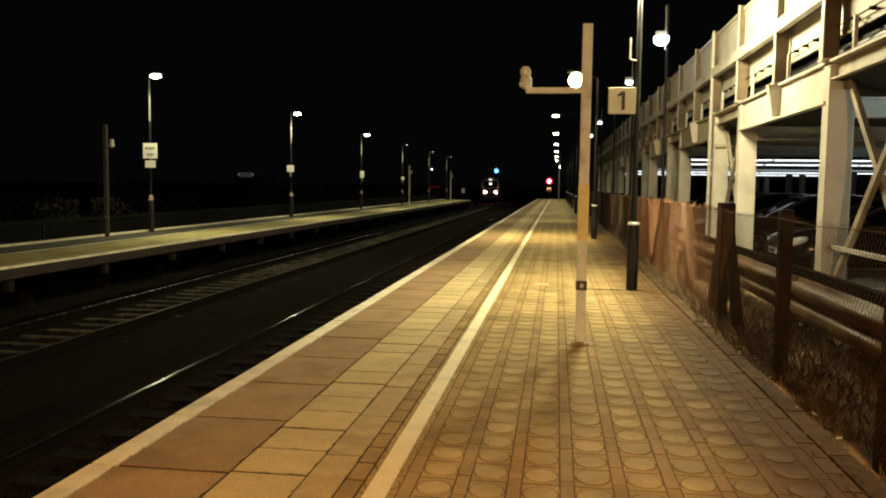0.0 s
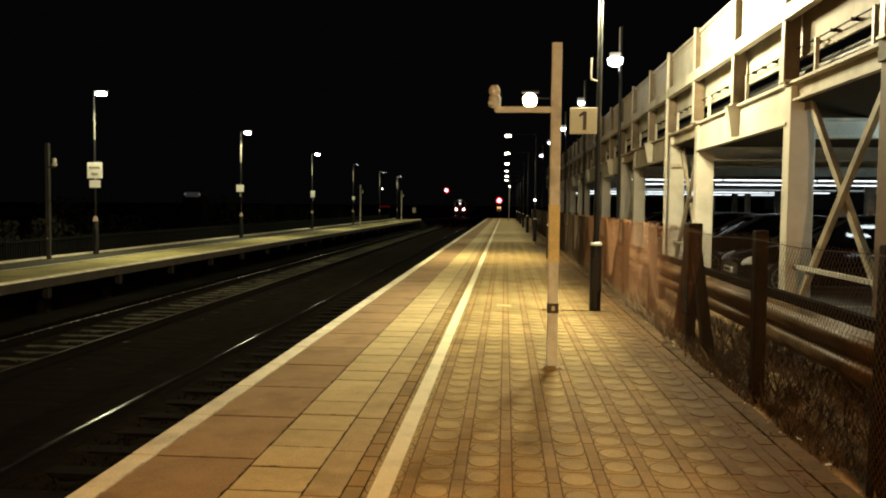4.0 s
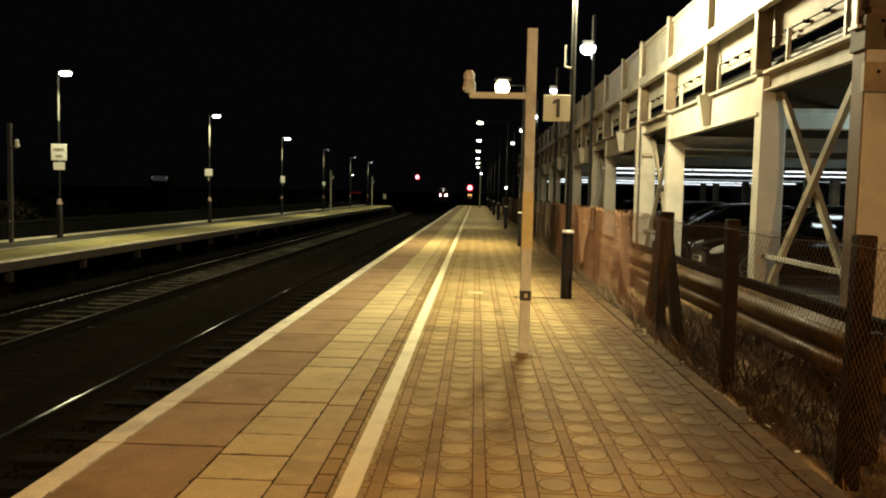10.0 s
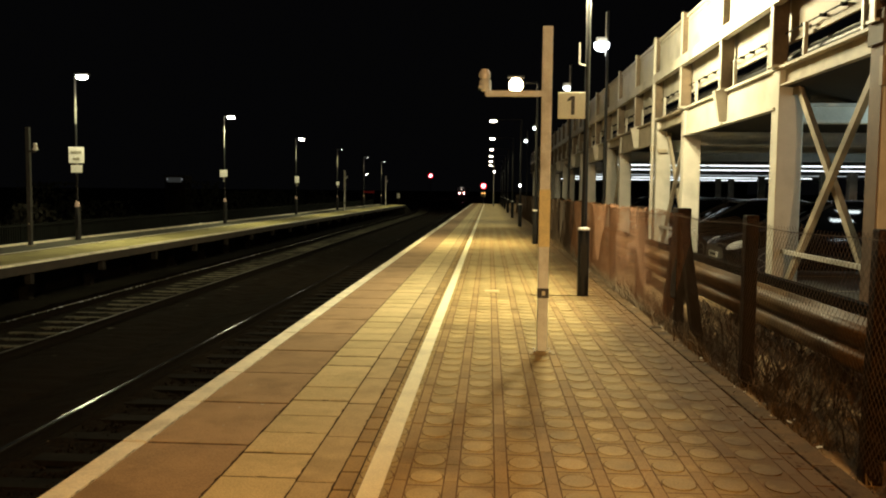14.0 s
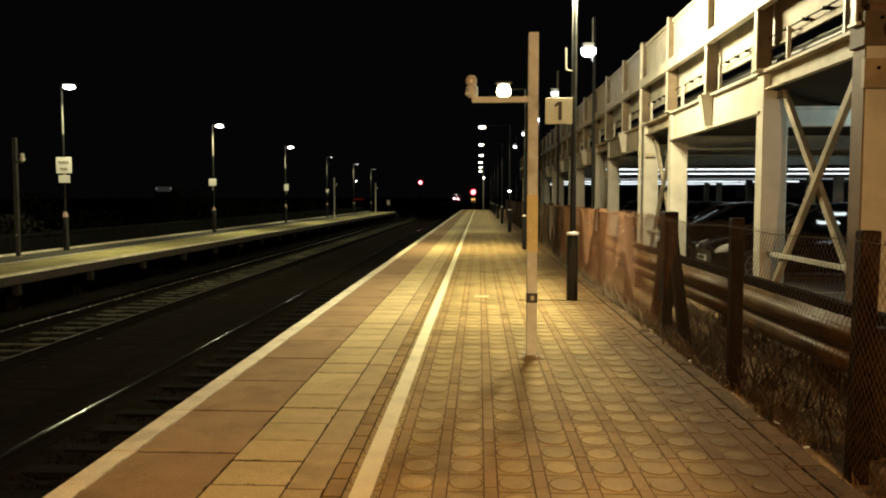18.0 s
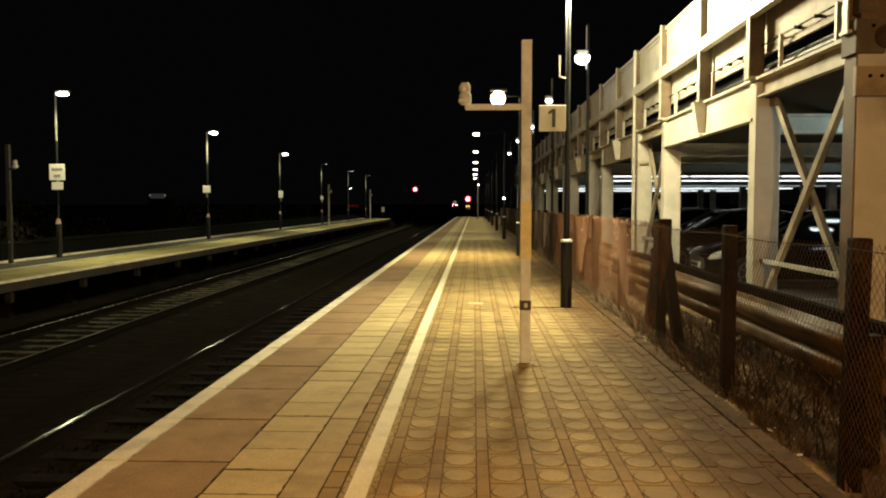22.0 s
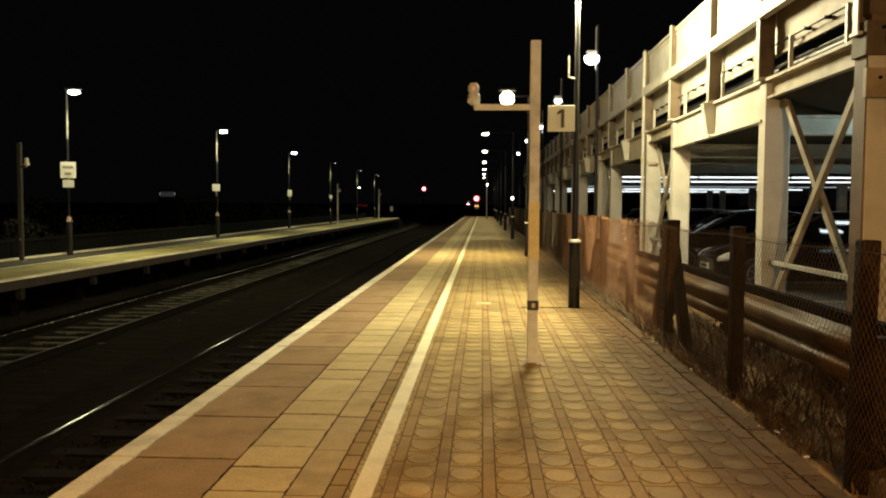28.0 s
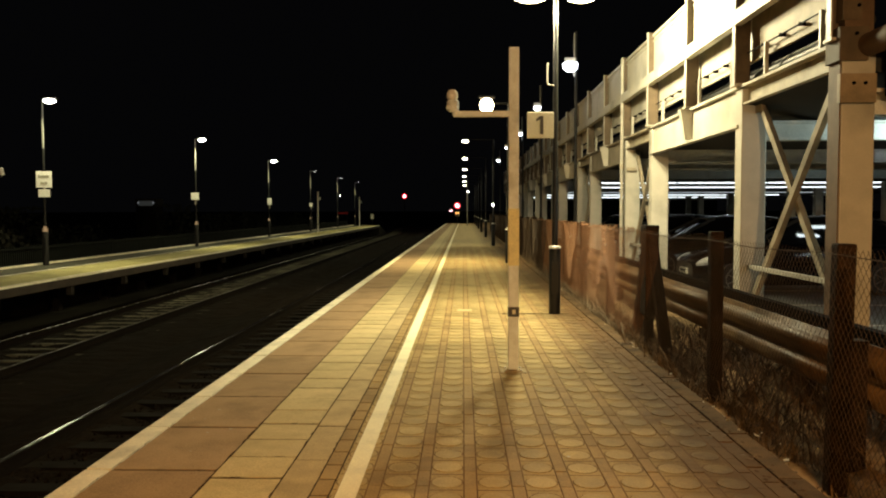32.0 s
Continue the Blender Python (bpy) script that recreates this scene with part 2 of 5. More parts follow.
M_WIRE = material("rusty_chain_link", (0.27, 0.128, 0.058), 0.7, metal=0.1, scale=20, vary=0.3, bump=0.0)
# darker copy of the mesh colour, where less lamp light falls
M_WIRE_DIM = material("dim_chain_link", (0.06, 0.036, 0.02), 0.6, metal=0.1, scale=20, vary=0.4, bump=0.0)
M_ARMCO = material("dull_galvanised_barrier", (0.098, 0.057, 0.026), 0.55, scale=4, vary=0.3, stain=0.5, spec=0.14)
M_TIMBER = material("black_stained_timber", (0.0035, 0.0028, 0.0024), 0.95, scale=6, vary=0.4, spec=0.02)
M_BROWN = material("brown_steel", (0.135, 0.08, 0.044), 0.7, scale=5, vary=0.25, bump=0.05, stain=0.4, grainy=0.3)
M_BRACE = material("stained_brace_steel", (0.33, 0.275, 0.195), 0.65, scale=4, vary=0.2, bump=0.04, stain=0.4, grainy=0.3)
# post webs browned for the shade behind their flanges
M_WEB = material("shaded_post_web", (0.13, 0.092, 0.055), 0.75, scale=4, vary=0.25, bump=0.04, stain=0.45, grainy=0.3)
M_TAN = material("tan_steel", (0.27, 0.205, 0.13), 0.65, scale=4, vary=0.2, bump=0.04, stain=0.4, grainy=0.3)
M_SIGN = material("sign_enamel", (0.60, 0.58, 0.46), 0.45, scale=8, vary=0.05, bump=0.0)
M_WHITE = material("white_enamel", (0.84, 0.83, 0.80), 0.45, scale=8, vary=0.04, bump=0.0)
M_GREYINK = material("grey_lettering", (0.24, 0.22, 0.16), 0.6, bump=0.0)
# darker copy of the pole paint, for a pole that gets little light
M_POLE_DIM = material("dim_camera_pole", (0.045, 0.044, 0.042), 0.75, scale=9, vary=0.3, stain=0.3)
M_INK = material("sign_ink", (0.03, 0.028, 0.025), 0.5, bump=0.0)
M_DRY = material("dry_grass", (0.145, 0.10, 0.056), 0.85, scale=8, vary=0.5, bump=0.0)
M_BRAMBLE = material("dead_bramble_stem", (0.10, 0.066, 0.038), 0.9, scale=8, vary=0.7, bump=0.0, spec=0.1)
M_LEAF = material("dark_bramble_leaf", (0.009, 0.010, 0.007), 0.85, scale=3, vary=0.5, bump=0.0, spec=0.1)
M_LITTER = material("pale_litter", (0.46, 0.43, 0.36), 0.8, vary=0.15, bump=0.0)
M_GROUND = material("rough_ground", (0.02, 0.019, 0.014), 0.95, scale=0.7, vary=0.5, bump=0.6, fine=14, spec=0.1)
M_PALING = material("dull_green_fence_paint", (0.008, 0.009, 0.008), 0.8, scale=3, vary=0.3, spec=0.08)
M_DRYLEAF = material("pale_dry_bush", (0.013, 0.0125, 0.010), 0.9, scale=3, vary=0.5, bump=0.0, spec=0.05)
M_MORTAR = material("pale_mortar", (0.38, 0.29, 0.15), 0.9, scale=9, vary=0.3, stain=0.45)
M_RUBBER = material("tyre_rubber", (0.014, 0.014, 0.014), 0.8, bump=0.0)
M_ALLOY = material("alloy_wheel", (0.16, 0.16, 0.16), 0.4, metal=0.8, bump=0.0)
M_CARBLACK = material("black_car_paint", (0.005, 0.005, 0.006), 0.14, scale=3, vary=0.15, bump=0.0, spec=0.3)
M_CARGREY = material("dark_grey_car_paint", (0.009, 0.009, 0.011), 0.16, scale=3, vary=0.15, bump=0.0, spec=0.3)
M_GLASS = glass("dark_car_glass", (0.004, 0.0045, 0.005), 0.03)
# near-white base stands for the glint on clear glass
M_LENS = material("white_headlamp", (0.90, 0.90, 0.86), 0.12, metal=0.2, bump=0.0)
M_PLATE = material("number_plate", (0.68, 0.66, 0.58), 0.4, bump=0.0)
M_TRAIN = material("pale_silver_train_paint", (0.55, 0.54, 0.53), 0.3, scale=1.5, vary=0.08, bump=0.0)
M_TRAIN_DARK = material("dark_train_paint", (0.03, 0.033, 0.045), 0.35, bump=0.0)
# yellow darkened because little light falls on the train end
M_TRAIN_END = material("dim_yellow_train_end", (0.16, 0.10, 0.03), 0.6, vary=0.3, stain=0.4, bump=0.0, spec=0.2)
M_UNDER = material("train_underframe", (0.03, 0.028, 0.026), 0.8)
M_HEAD_WARM = glowing("warm_lamp_glass", (1.0, 0.76, 0.42), 26)
M_HEAD_PALE = glowing("pale_lamp_glass", (1.0, 0.88, 0.62), 25)
M_HEAD_L = glowing("white_lamp_glass", (1.0, 0.96, 0.80), 30)
M_HEAD_L_DIM = glowing("dim_white_lamp_glass", (1.0, 0.97, 0.85), 7)
M_FLOOD = glowing("cool_flood_glass", (0.90, 0.97, 1.0), 9)
M_RED_GLOW = glowing("red_signal_lens", (1.0, 0.015, 0.035), 2.2)
M_RED_CORE = glowing("red_signal_bulb", (1.0, 0.5, 0.52), 7)
M_BLUE_CORE = glowing("blue_green_signal_bulb", (0.20, 0.78, 1.0), 6)
M_BLUE_GLOW = glowing("blue_green_signal_lens", (0.0, 0.20, 1.0), 1.6)
M_TAIL = glowing("tail_lamp_lens", (1.0, 0.38, 0.38), 70)
M_BATTEN = glowing("cool_batten_tube", (0.88, 0.97, 1.0), 2.8)
M_BATTEN_DIM = glowing("dim_batten_tube", (0.85, 0.97, 1.0), 0.6)
M_FITTING = glowing("bright_fitting_diffuser", (0.85, 0.98, 1.0), 28)
M_WINDOW_LIT = glowing("lit_train_window", (1.0, 0.92, 0.75), 1.6)
M_FAINT = glowing("faint_white_lamp", (0.85, 0.93, 1.0), 0.12)
M_FAINT_PANEL = glowing("faint_lit_panel", (0.75, 0.88, 1.0), 0.014)
M_AMBER = glowing("amber_indicator", (1.0, 0.45, 0.12), 3)
M_DIM_RED = glowing("dim_red_panel", (1.0, 0.06, 0.05), 0.006)


# ---- mesh helpers ----
def box(bm, x0, x1, y0, y1, z0, z1, bevel=0.0):
    made = bmesh.ops.create_cube(bm, size=1.0)["verts"]
    for v in made:
        v.co = Vector(((x0 + x1) / 2 + v.co.x * (x1 - x0), (y0 + y1) / 2 + v.co.y * (y1 - y0), (z0 + z1) / 2 + v.co.z * (z1 - z0)))
    if bevel:
        edges = list({e for v in made for e in v.link_edges})
        bmesh.ops.bevel(bm, geom=edges, offset=bevel, segments=2, affect="EDGES", profile=0.6)
    return made


def tube(bm, p, q, r0, r1=None, n=12, caps=True):
    """A round bar from p to q."""
    p, q = Vector(p), Vector(q)
    r1 = r0 if r1 is None else r1
    turn = (q - p).to_track_quat("Z", "Y").to_matrix()
    rings = []
    for c, r in ((p, r0), (q, r1)):
        rings.append([bm.verts.new(c + turn @ Vector((r * math.cos(2 * math.pi * k / n), r * math.sin(2 * math.pi * k / n), 0))) for k in range(n)])
    for k in range(n):
        f = bm.faces.new((rings[0][k], rings[0][(k + 1) % n], rings[1][(k + 1) % n], rings[1][k]))
        f.smooth = n > 6
    if caps:
        # caps have corners of their own, so that the sides shade straight
        bm.faces.new([bm.verts.new(v.co) for v in rings[0][::-1]])
        bm.faces.new([bm.verts.new(v.co) for v in rings[1]])


def bar(bm, p, q, w, h):
    """A flat-sided bar from p to q, w wide and h deep."""
    p, q = Vector(p), Vector(q)
    turn = (q - p).to_track_quat("Z", "Y").to_matrix()
    r = [[bm.verts.new(c + turn @ Vector((sx * w / 2, sy * h / 2, 0))) for sx, sy in ((-1, -1), (1, -1), (1, 1), (-1, 1))] for c in (p, q)]
    for k in range(4):
        bm.faces.new((r[0][k], r[0][(k + 1) % 4], r[1][(k + 1) % 4], r[1][k]))
    bm.faces.new(r[0][::-1])
    bm.faces.new(r[1])


def lathe(bm, centre, rings, n=16):
    """A round body about z: rings of (radius, height)."""
    c, last = Vector(centre), None
    for r, z in rings:
        ring = [bm.verts.new(c + Vector((r * math.cos(2 * math.pi * k / n), r * math.sin(2 * math.pi * k / n), z))) for k in range(n)]
        if last:
            for k in range(n):
                bm.faces.new((last[k], last[(k + 1) % n], ring[(k + 1) % n], ring[k])).smooth = True
        else:
            bm.faces.new([bm.verts.new(v.co) for v in ring[::-1]])
        last = ring
    bm.faces.new([bm.verts.new(v.co) for v in last])


def extrude_profile(bm, points, y0, y1):
    """A profile in x and z carried along y."""
    a = [bm.verts.new((x, y0, z)) for x, z in points]
    b = [bm.verts.new((x, y1, z)) for x, z in points]
    n = len(points)
    for k in range(n):
        bm.faces.new((a[k], b[k], b[(k + 1) % n], a[(k + 1) % n]))
    bm.faces.new(a)
    bm.faces.new(b[::-1])


def data_of(name, bm, mat):
    bmesh.ops.recalc_face_normals(bm, faces=bm.faces)
    me = bpy.data.meshes.new(name)
    bm.to_mesh(me)
    bm.free()
    me.materials.append(mat)
    return me


def part(name, bm, mat, parent=None, label="", kind=""):
    ob = new(name, data_of(name, bm, mat))
    ob.parent = parent
    return tagged(ob, label, kind=kind)


def structure(name, bm, mat, label, category):
    return tagged(part(name, bm, mat), label, category, kind="structure")


def thing(name, m, label, category, group=""):
    ob = new(name)
    ob.empty_display_size = 0.2
    ob.matrix_world = m
    return tagged(ob, label, category, group)


def piece(name, me, parent, x, y, z=0.0, turn=0.0):
    """One of many alike pieces that share a mesh."""
    ob = bpy.data.objects.new(name, me)
    scene.collection.objects.link(ob)
    ob.parent = parent
    ob.matrix_world = pose(x, y, z, 0, 0, turn)
    return ob


def boxed(*dims, bevel=0.0):
    bm = bmesh.new()
    box(bm, *dims, bevel=bevel)
    return bm


# ---- ground, tracks, platforms ----
def rise(y):
    """The line climbs gently beyond the platforms."""
    return max(0.0, y - 110) * 0.0024


def slew(y):
    """Both tracks swing a little to the left past the platforms."""
    k = min(1.0, max(0.0, (y - 84) / 40))
    return -2.15 * k * k * (3 - 2 * k)


def build_ground():
    bm = bmesh.new()
    ys = [-60, -10, 40, 110, 300, 600, 1500]
    xs = [-600, -60, -12.6, 1.7, 60, 600]
    rows = [[bm.verts.new((x, y, -1.25 + rise(y))) for x in xs] for y in ys]
    for a, b in zip(rows, rows[1:]):
        for k in range(len(xs) - 1):
            bm.faces.new((a[k], a[k + 1], b[k + 1], b[k]))
    structure("ground", bm, M_GROUND, "dark rough ground on both sides of the railway", "ground")
    bm = bmesh.new()
    ys = np.r_[np.arange(-8, 40, 0.16), np.arange(40, 110, 0.8), np.arange(110, 720, 10)]
    xs = np.linspace(-9.6, -2.3, 34)
    rng = random.Random(5)
    grid = []
    for y in ys:
        row = []
        for x in xs:
            d = min(abs(x - NEAR_TRACK), abs(x - FAR_TRACK))
            z = ((-1.03 if x > -6 else -1.012) if d < 0.62 else -0.985) - max(0, d - 1.3) * 0.16 + (rng.random() - 0.5) * (0.05 if d < 0.62 else 0.03)
            row.append(bm.verts.new((x + (rng.random() - 0.5) * 0.1 + slew(y), y, z + rise(y))))
        grid.append(row)
    for a, b in zip(grid, grid[1:]):
        for k in range(len(xs) - 1):
            bm.faces.new((a[k], a[k + 1], b[k + 1], b[k]))
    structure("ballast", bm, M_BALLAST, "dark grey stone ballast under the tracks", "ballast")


def build_stones():
    bm = bmesh.new()
    rng = random.Random(11)
    for _ in range(9000):
        y = 4 + 22 * rng.random() ** 1.4
        x = rng.uniform(-9.3, -3.3)
        r = rng.uniform(0.016, 0.036)
        z = -1.01 - max(0, min(abs(x - NEAR_TRACK), abs(x - FAR_TRACK)) - 1.3) * 0.16
        a = rng.uniform(0, 6.28)
        top = bm.verts.new((x + rng.uniform(-0.01, 0.01), y + rng.uniform(-0.01, 0.01), z + r * rng.uniform(0.5, 1.0)))
        ring = [bm.verts.new((x + r * math.cos(a + k * 1.26) * rng.uniform(0.7, 1.2), y + r * math.sin(a + k * 1.26) * rng.uniform(0.7, 1.2), z - 0.012)) for k in range(5)]
        for k in range(5):
            bm.faces.new((ring[k], ring[(k + 1) % 5], top))
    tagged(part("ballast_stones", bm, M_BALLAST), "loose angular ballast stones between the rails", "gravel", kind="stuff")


def build_track(cx, first, gap, label, concrete, steel):
    track = thing("railway_track", pose(cx, 0, RAIL_Z), label, "railway track", "tracks")
    for s in (-1, 1):
        foot, head = bmesh.new(), bmesh.new()
        ys = [-8, 40, 84] + [88 + 4 * k for k in range(10)] + [200, 350, 700]
        for y0, y1 in zip(ys, ys[1:]):
            a, b = s * 0.752 + slew(y0), s * 0.752 + slew(y1)
            bar(foot, (a, y0, -0.135 + rise(y0)), (b, y1, -0.135 + rise(y1)), 0.14, 0.022)
            bar(foot, (a, y0, -0.08 + rise(y0)), (b, y1, -0.08 + rise(y1)), 0.02, 0.1)
            bar(foot, (a, y0, -0.022 + rise(y0)), (b, y1, -0.022 + rise(y1)), 0.066, 0.026)
            bar(head, (a, y0, -0.005 + rise(y0)), (b, y1, -0.005 + rise(y1)), 0.034 if gap < 0.6 else 0.046, 0.009)
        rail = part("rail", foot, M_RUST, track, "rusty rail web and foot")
        part("rail_head", head, M_RAIL_UNLIT if s > 0 and gap < 0.6 else steel, rail, "polished steel running surface")
    bm = bmesh.new()
    box(bm, -1.25, 1.25, -0.13, 0.13, -0.23, -0.145)
    for v in bm.verts:
        if v.co.z > -0.2:
            v.co.x *= 0.985
            v.co.y *= 0.8 if gap > 0.6 else 0.5
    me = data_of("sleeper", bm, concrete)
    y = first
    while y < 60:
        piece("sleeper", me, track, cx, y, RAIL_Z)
        y += gap
    rest = bmesh.new()
    while y < 130:
        box(rest, -1.25 + slew(y), 1.25 + slew(y), y - 0.12, y + 0.12, -0.23, -0.145)
        y += gap
    part("far_sleeper", rest, concrete, track, kind="stuff")


build_ground()
build_stones()
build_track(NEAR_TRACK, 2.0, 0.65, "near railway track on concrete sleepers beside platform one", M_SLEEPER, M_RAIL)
build_track(FAR_TRACK, 2.43, 0.572, "far railway track on concrete sleepers beside platform two", M_SLEEPER_PALE, M_RAIL_FAR)


def build_platform_1():
    bm = bmesh.new()
    box(bm, EDGE + 0.28, KERB, -8, END1, -1.25, -0.05)
    pf = structure("platform_near", bm, M_BED, "bedding and body of the paved near platform", "platform")
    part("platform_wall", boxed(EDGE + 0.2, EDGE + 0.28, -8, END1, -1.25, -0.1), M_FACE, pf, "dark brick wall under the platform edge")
    return pf


def build_platform_2():
    bm = bmesh.new()
    box(bm, BACK2, EDGE2 - 0.11, 4, END2, -0.028, 0)
    box(bm, BACK2, EDGE2 - 0.37, 4, END2, -0.14, -0.028)
    pf = structure("platform_far", bm, M_TARMAC2, "pale asphalt deck of the far platform", "platform")
    # the bright coping slabs, then the beams and trestles that carry them
    me = data_of("edge_coping", boxed(-0.11, 0.0, 0.005, 0.895, -0.03, 0.012), M_COPING)
    y = 6.0
    while y < END2 - 1:
        piece("edge_coping", me, pf, EDGE2, y)
        y += 0.9
    part("edge_beam", boxed(EDGE2 - 0.36, EDGE2 - 0.03, 4, END2, -0.215, -0.03), M_EDGE_BEAM, pf, "dark beam under the platform edge")
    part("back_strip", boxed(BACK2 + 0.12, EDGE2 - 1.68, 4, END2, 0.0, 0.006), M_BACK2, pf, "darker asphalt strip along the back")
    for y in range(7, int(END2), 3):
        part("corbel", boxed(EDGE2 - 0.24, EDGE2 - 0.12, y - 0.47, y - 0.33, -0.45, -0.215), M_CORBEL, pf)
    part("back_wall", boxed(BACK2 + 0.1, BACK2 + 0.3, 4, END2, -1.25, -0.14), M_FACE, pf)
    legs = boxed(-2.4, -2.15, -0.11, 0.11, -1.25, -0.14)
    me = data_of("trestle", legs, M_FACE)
    y = 7.0
    while y < END2:
        piece("trestle", me, pf, EDGE2, y)
        y += 3.0
    # ramp down at the end
    bm = bmesh.new()
    extr = [(END2, -0.14), (END2, 0.0), (END2 + 7, -0.8), (END2 + 7, -1.25), (END2, -1.25)]
    a = [bm.verts.new((BACK2, y, z)) for y, z in extr]
    b = [bm.verts.new((EDGE2 - 0.1, y, z)) for y, z in extr]
    for k in range(5):
        bm.faces.new((a[k], b[k], b[(k + 1) % 5], a[(k + 1) % 5]))
    bm.faces.new(a)
    bm.faces.new(b[::-1])
    part("end_ramp", bm, M_GROUND, pf)
    part("back_edging", boxed(BACK2 - 0.02, BACK2 + 0.12, 4, END2, -0.1, 0.05), M_COPING, pf, "pale kerb along the back of the platform")
    line = boxed(EDGE2 - 1.68, EDGE2 - 1.60, 4, END2, 0.0, 0.008)
    part("joint", boxed(EDGE2 - 1.595, EDGE2 - 1.54, 4, END2, 0.0, 0.004), M_BED, pf, "dark joint along the asphalt")
    part("painted_line", line, M_COPING, pf, "worn pale line along the platform")
    return pf


# added out of view: its roof edge stops the fill light higher up
def build_unseen_canopy():
    bm = bmesh.new()
    box(bm, -2.0, 5.0, -19.0, -8.0, 3.12, 3.30)
    box(bm, -2.0, 5.0, -8.05, -8.0, 3.06, 3.34)
    roof = structure("canopy", bm, M_FACE, "unseen canopy added to cut off the rear fill light", "canopy")
    for x in (0.2, 2.6):
        for y in (-18.0, -9.0):
            bm = bmesh.new()
            tube(bm, (x, y, 0.0), (x, y, 3.12), 0.07, n=12)
            part("canopy_column", bm, M_FACE, roof)
    part("closing_wall", boxed(-2.0, 5.0, -19.3, -19.0, -1.25, 3.3), M_FACE, roof, "plain wall that closes the platform")
    part("platform_end", boxed(-1.87, 5.0, -19.0, -8.0, -1.25, -0.01), M_STRIP, roof, "plain paving under the canopy")


build_unseen_canopy()
platform_near = build_platform_1()
platform_far = build_platform_2()


# ---- masts, lamp posts, signs ----
def build_lamp_post(x, y, kind, label, sign=False):
    post = thing("lamp_post", pose(x, y, 0), label, "street lamp", "platform lamps")
    bm = bmesh.new()
    lathe(bm, (0, 0, 0), [(0.082, 0), (0.082, 0.93), (0.07, 0.97)], 18)
    box(bm, -0.05, 0.05, -0.086, -0.07, 0.3, 0.75)
    part("base_tube", bm, M_BLACK, post, "thick black base with an inspection door")
    bm = bmesh.new()
    top = 4.74 if kind == "double" else LAMP_Z
    lit = 2.15 if kind == "double" else 3.5 if kind == "long" else 3.25
    slim = 0.72 if kind == "right" else 1.0
    tube(bm, (0, 0, 0.96), (0, 0, lit), 0.044 * slim, 0.038 * slim, 14)
    part("lower_shaft", bm, M_BLACK, post, "black painted lower shaft")
    # above this height far posts turn pale, coloured as lit by their lamps
    bm = bmesh.new()
    tube(bm, (0, 0, lit), (0, 0, top), 0.038 * slim, 0.032 * slim, 14)
    part("shaft", bm, M_SHAFT if kind == "right" else M_BLACK, post, "dark shaft" if kind != "right" else "upper shaft, pale grey for the lamp light on it")
    bm = bmesh.new()
    lathe(bm, (0, 0, 0.94), [(0.083, 0), (0.064, 0.08), (0.044, 0.15)] if kind == "right" else [(0.087, 0), (0.087, 0.035), (0.06, 0.045)], 18)
    part("collar", bm, M_REFLECT if kind == "right" else M_GALV, post, "pale tapered cap above the base" if kind == "right" else "worn pale collar above the base")

    def head(hx, glow, flat=1.0, grow=1.0):
        hy = -0.45 if kind == "right" else 0.0
        bm = bmesh.new()
        lift = 0.17 if kind == "left" else 0.0
        box(bm, hx - 0.25 * min(1, grow), hx + 0.25 * min(1, grow), hy - 0.12, hy + 0.12, top + lift - 0.03, top + lift + 0.05, bevel=0.03)
        h = part("lamp_head", bm, M_BLACK, post, "flat dark lamp head")
        bm = bmesh.new()
        top_glass = top + (0.17 if kind == "left" else 0.0)
        # grow above 1 enlarges the glass to stand for glare
        gr, gh = 0.14 * grow, 0.085 * flat * grow
        lathe(bm, (hx, hy, top_glass - 0.02 - gh), [(gr * math.sin(math.pi * (k + 0.5) / 12), -gh * math.cos(math.pi * (k + 0.5) / 12)) for k in range(12)], 24)
        for v in bm.verts:
            v.co.x = hx + (v.co.x - hx) * (1.4 if flat > 0.5 and kind != "left" else 1.0)
        part("lamp_glass", bm, glow, h, "glowing lamp glass")

    arm = bmesh.new()
    if kind == "double":
        tube(arm, (-0.35, 0, top), (0.35, 0, top), 0.026)
        head(-0.36, M_HEAD_WARM, 1.2, 1.4)
        head(0.36, M_HEAD_WARM, 1.2, 1.4)
    elif kind == "left":
        tube(arm, (0, 0, top), (-0.62, 0, top), 0.026)
        head(-0.62, M_HEAD_WARM, 1.7, 1.45)
    elif kind == "long":
        tube(arm, (0, 0, top), (-1.2, 0, top), 0.011)
        head(-1.2, M_HEAD_PALE, 0.8, 0.72)
    else:
        tube(arm, (0, 0, top), (0.44, -0.45, top), 0.022)
        head(0.44, M_HEAD_L if y < 50 else M_HEAD_L_DIM, 0.85 if y < 50 else 0.2, 0.85 if y < 50 else 0.6)
    part("arm", arm, M_GALV if kind == "right" else M_BLACK, post)
    if sign:
        bm = bmesh.new()
        tube(bm, (-0.12, -0.05, 3.28), (-0.12, -0.05, 3.58), 0.012)
        tube(bm, (-0.12, -0.05, 3.28), (0, 0, 3.26), 0.012)
        part("cable_bracket", bm, M_GALV, post, "thin pale cable bracket")
    return post


build_lamp_post(1.28, POSTS_R[0], "double", "tall lamp post with black base and two warm heads", True)
build_lamp_post(1.28, -1.2, "double", "tall lamp post with black base behind the viewpoint", True)
build_lamp_post(1.25, POSTS_R[1], "left", "tall lamp post with black base and one warm lit head")
for y in POSTS_R[2:]:
    build_lamp_post(1.25, y, "long", "lamp post with a long arm reaching over the paved platform")
for y in POSTS_L:
    build_lamp_post({34.1: -11.4, 48.3: -11.75}.get(y, -11.65), y, "right", "black-based lamp post on the far platform with white lit head")


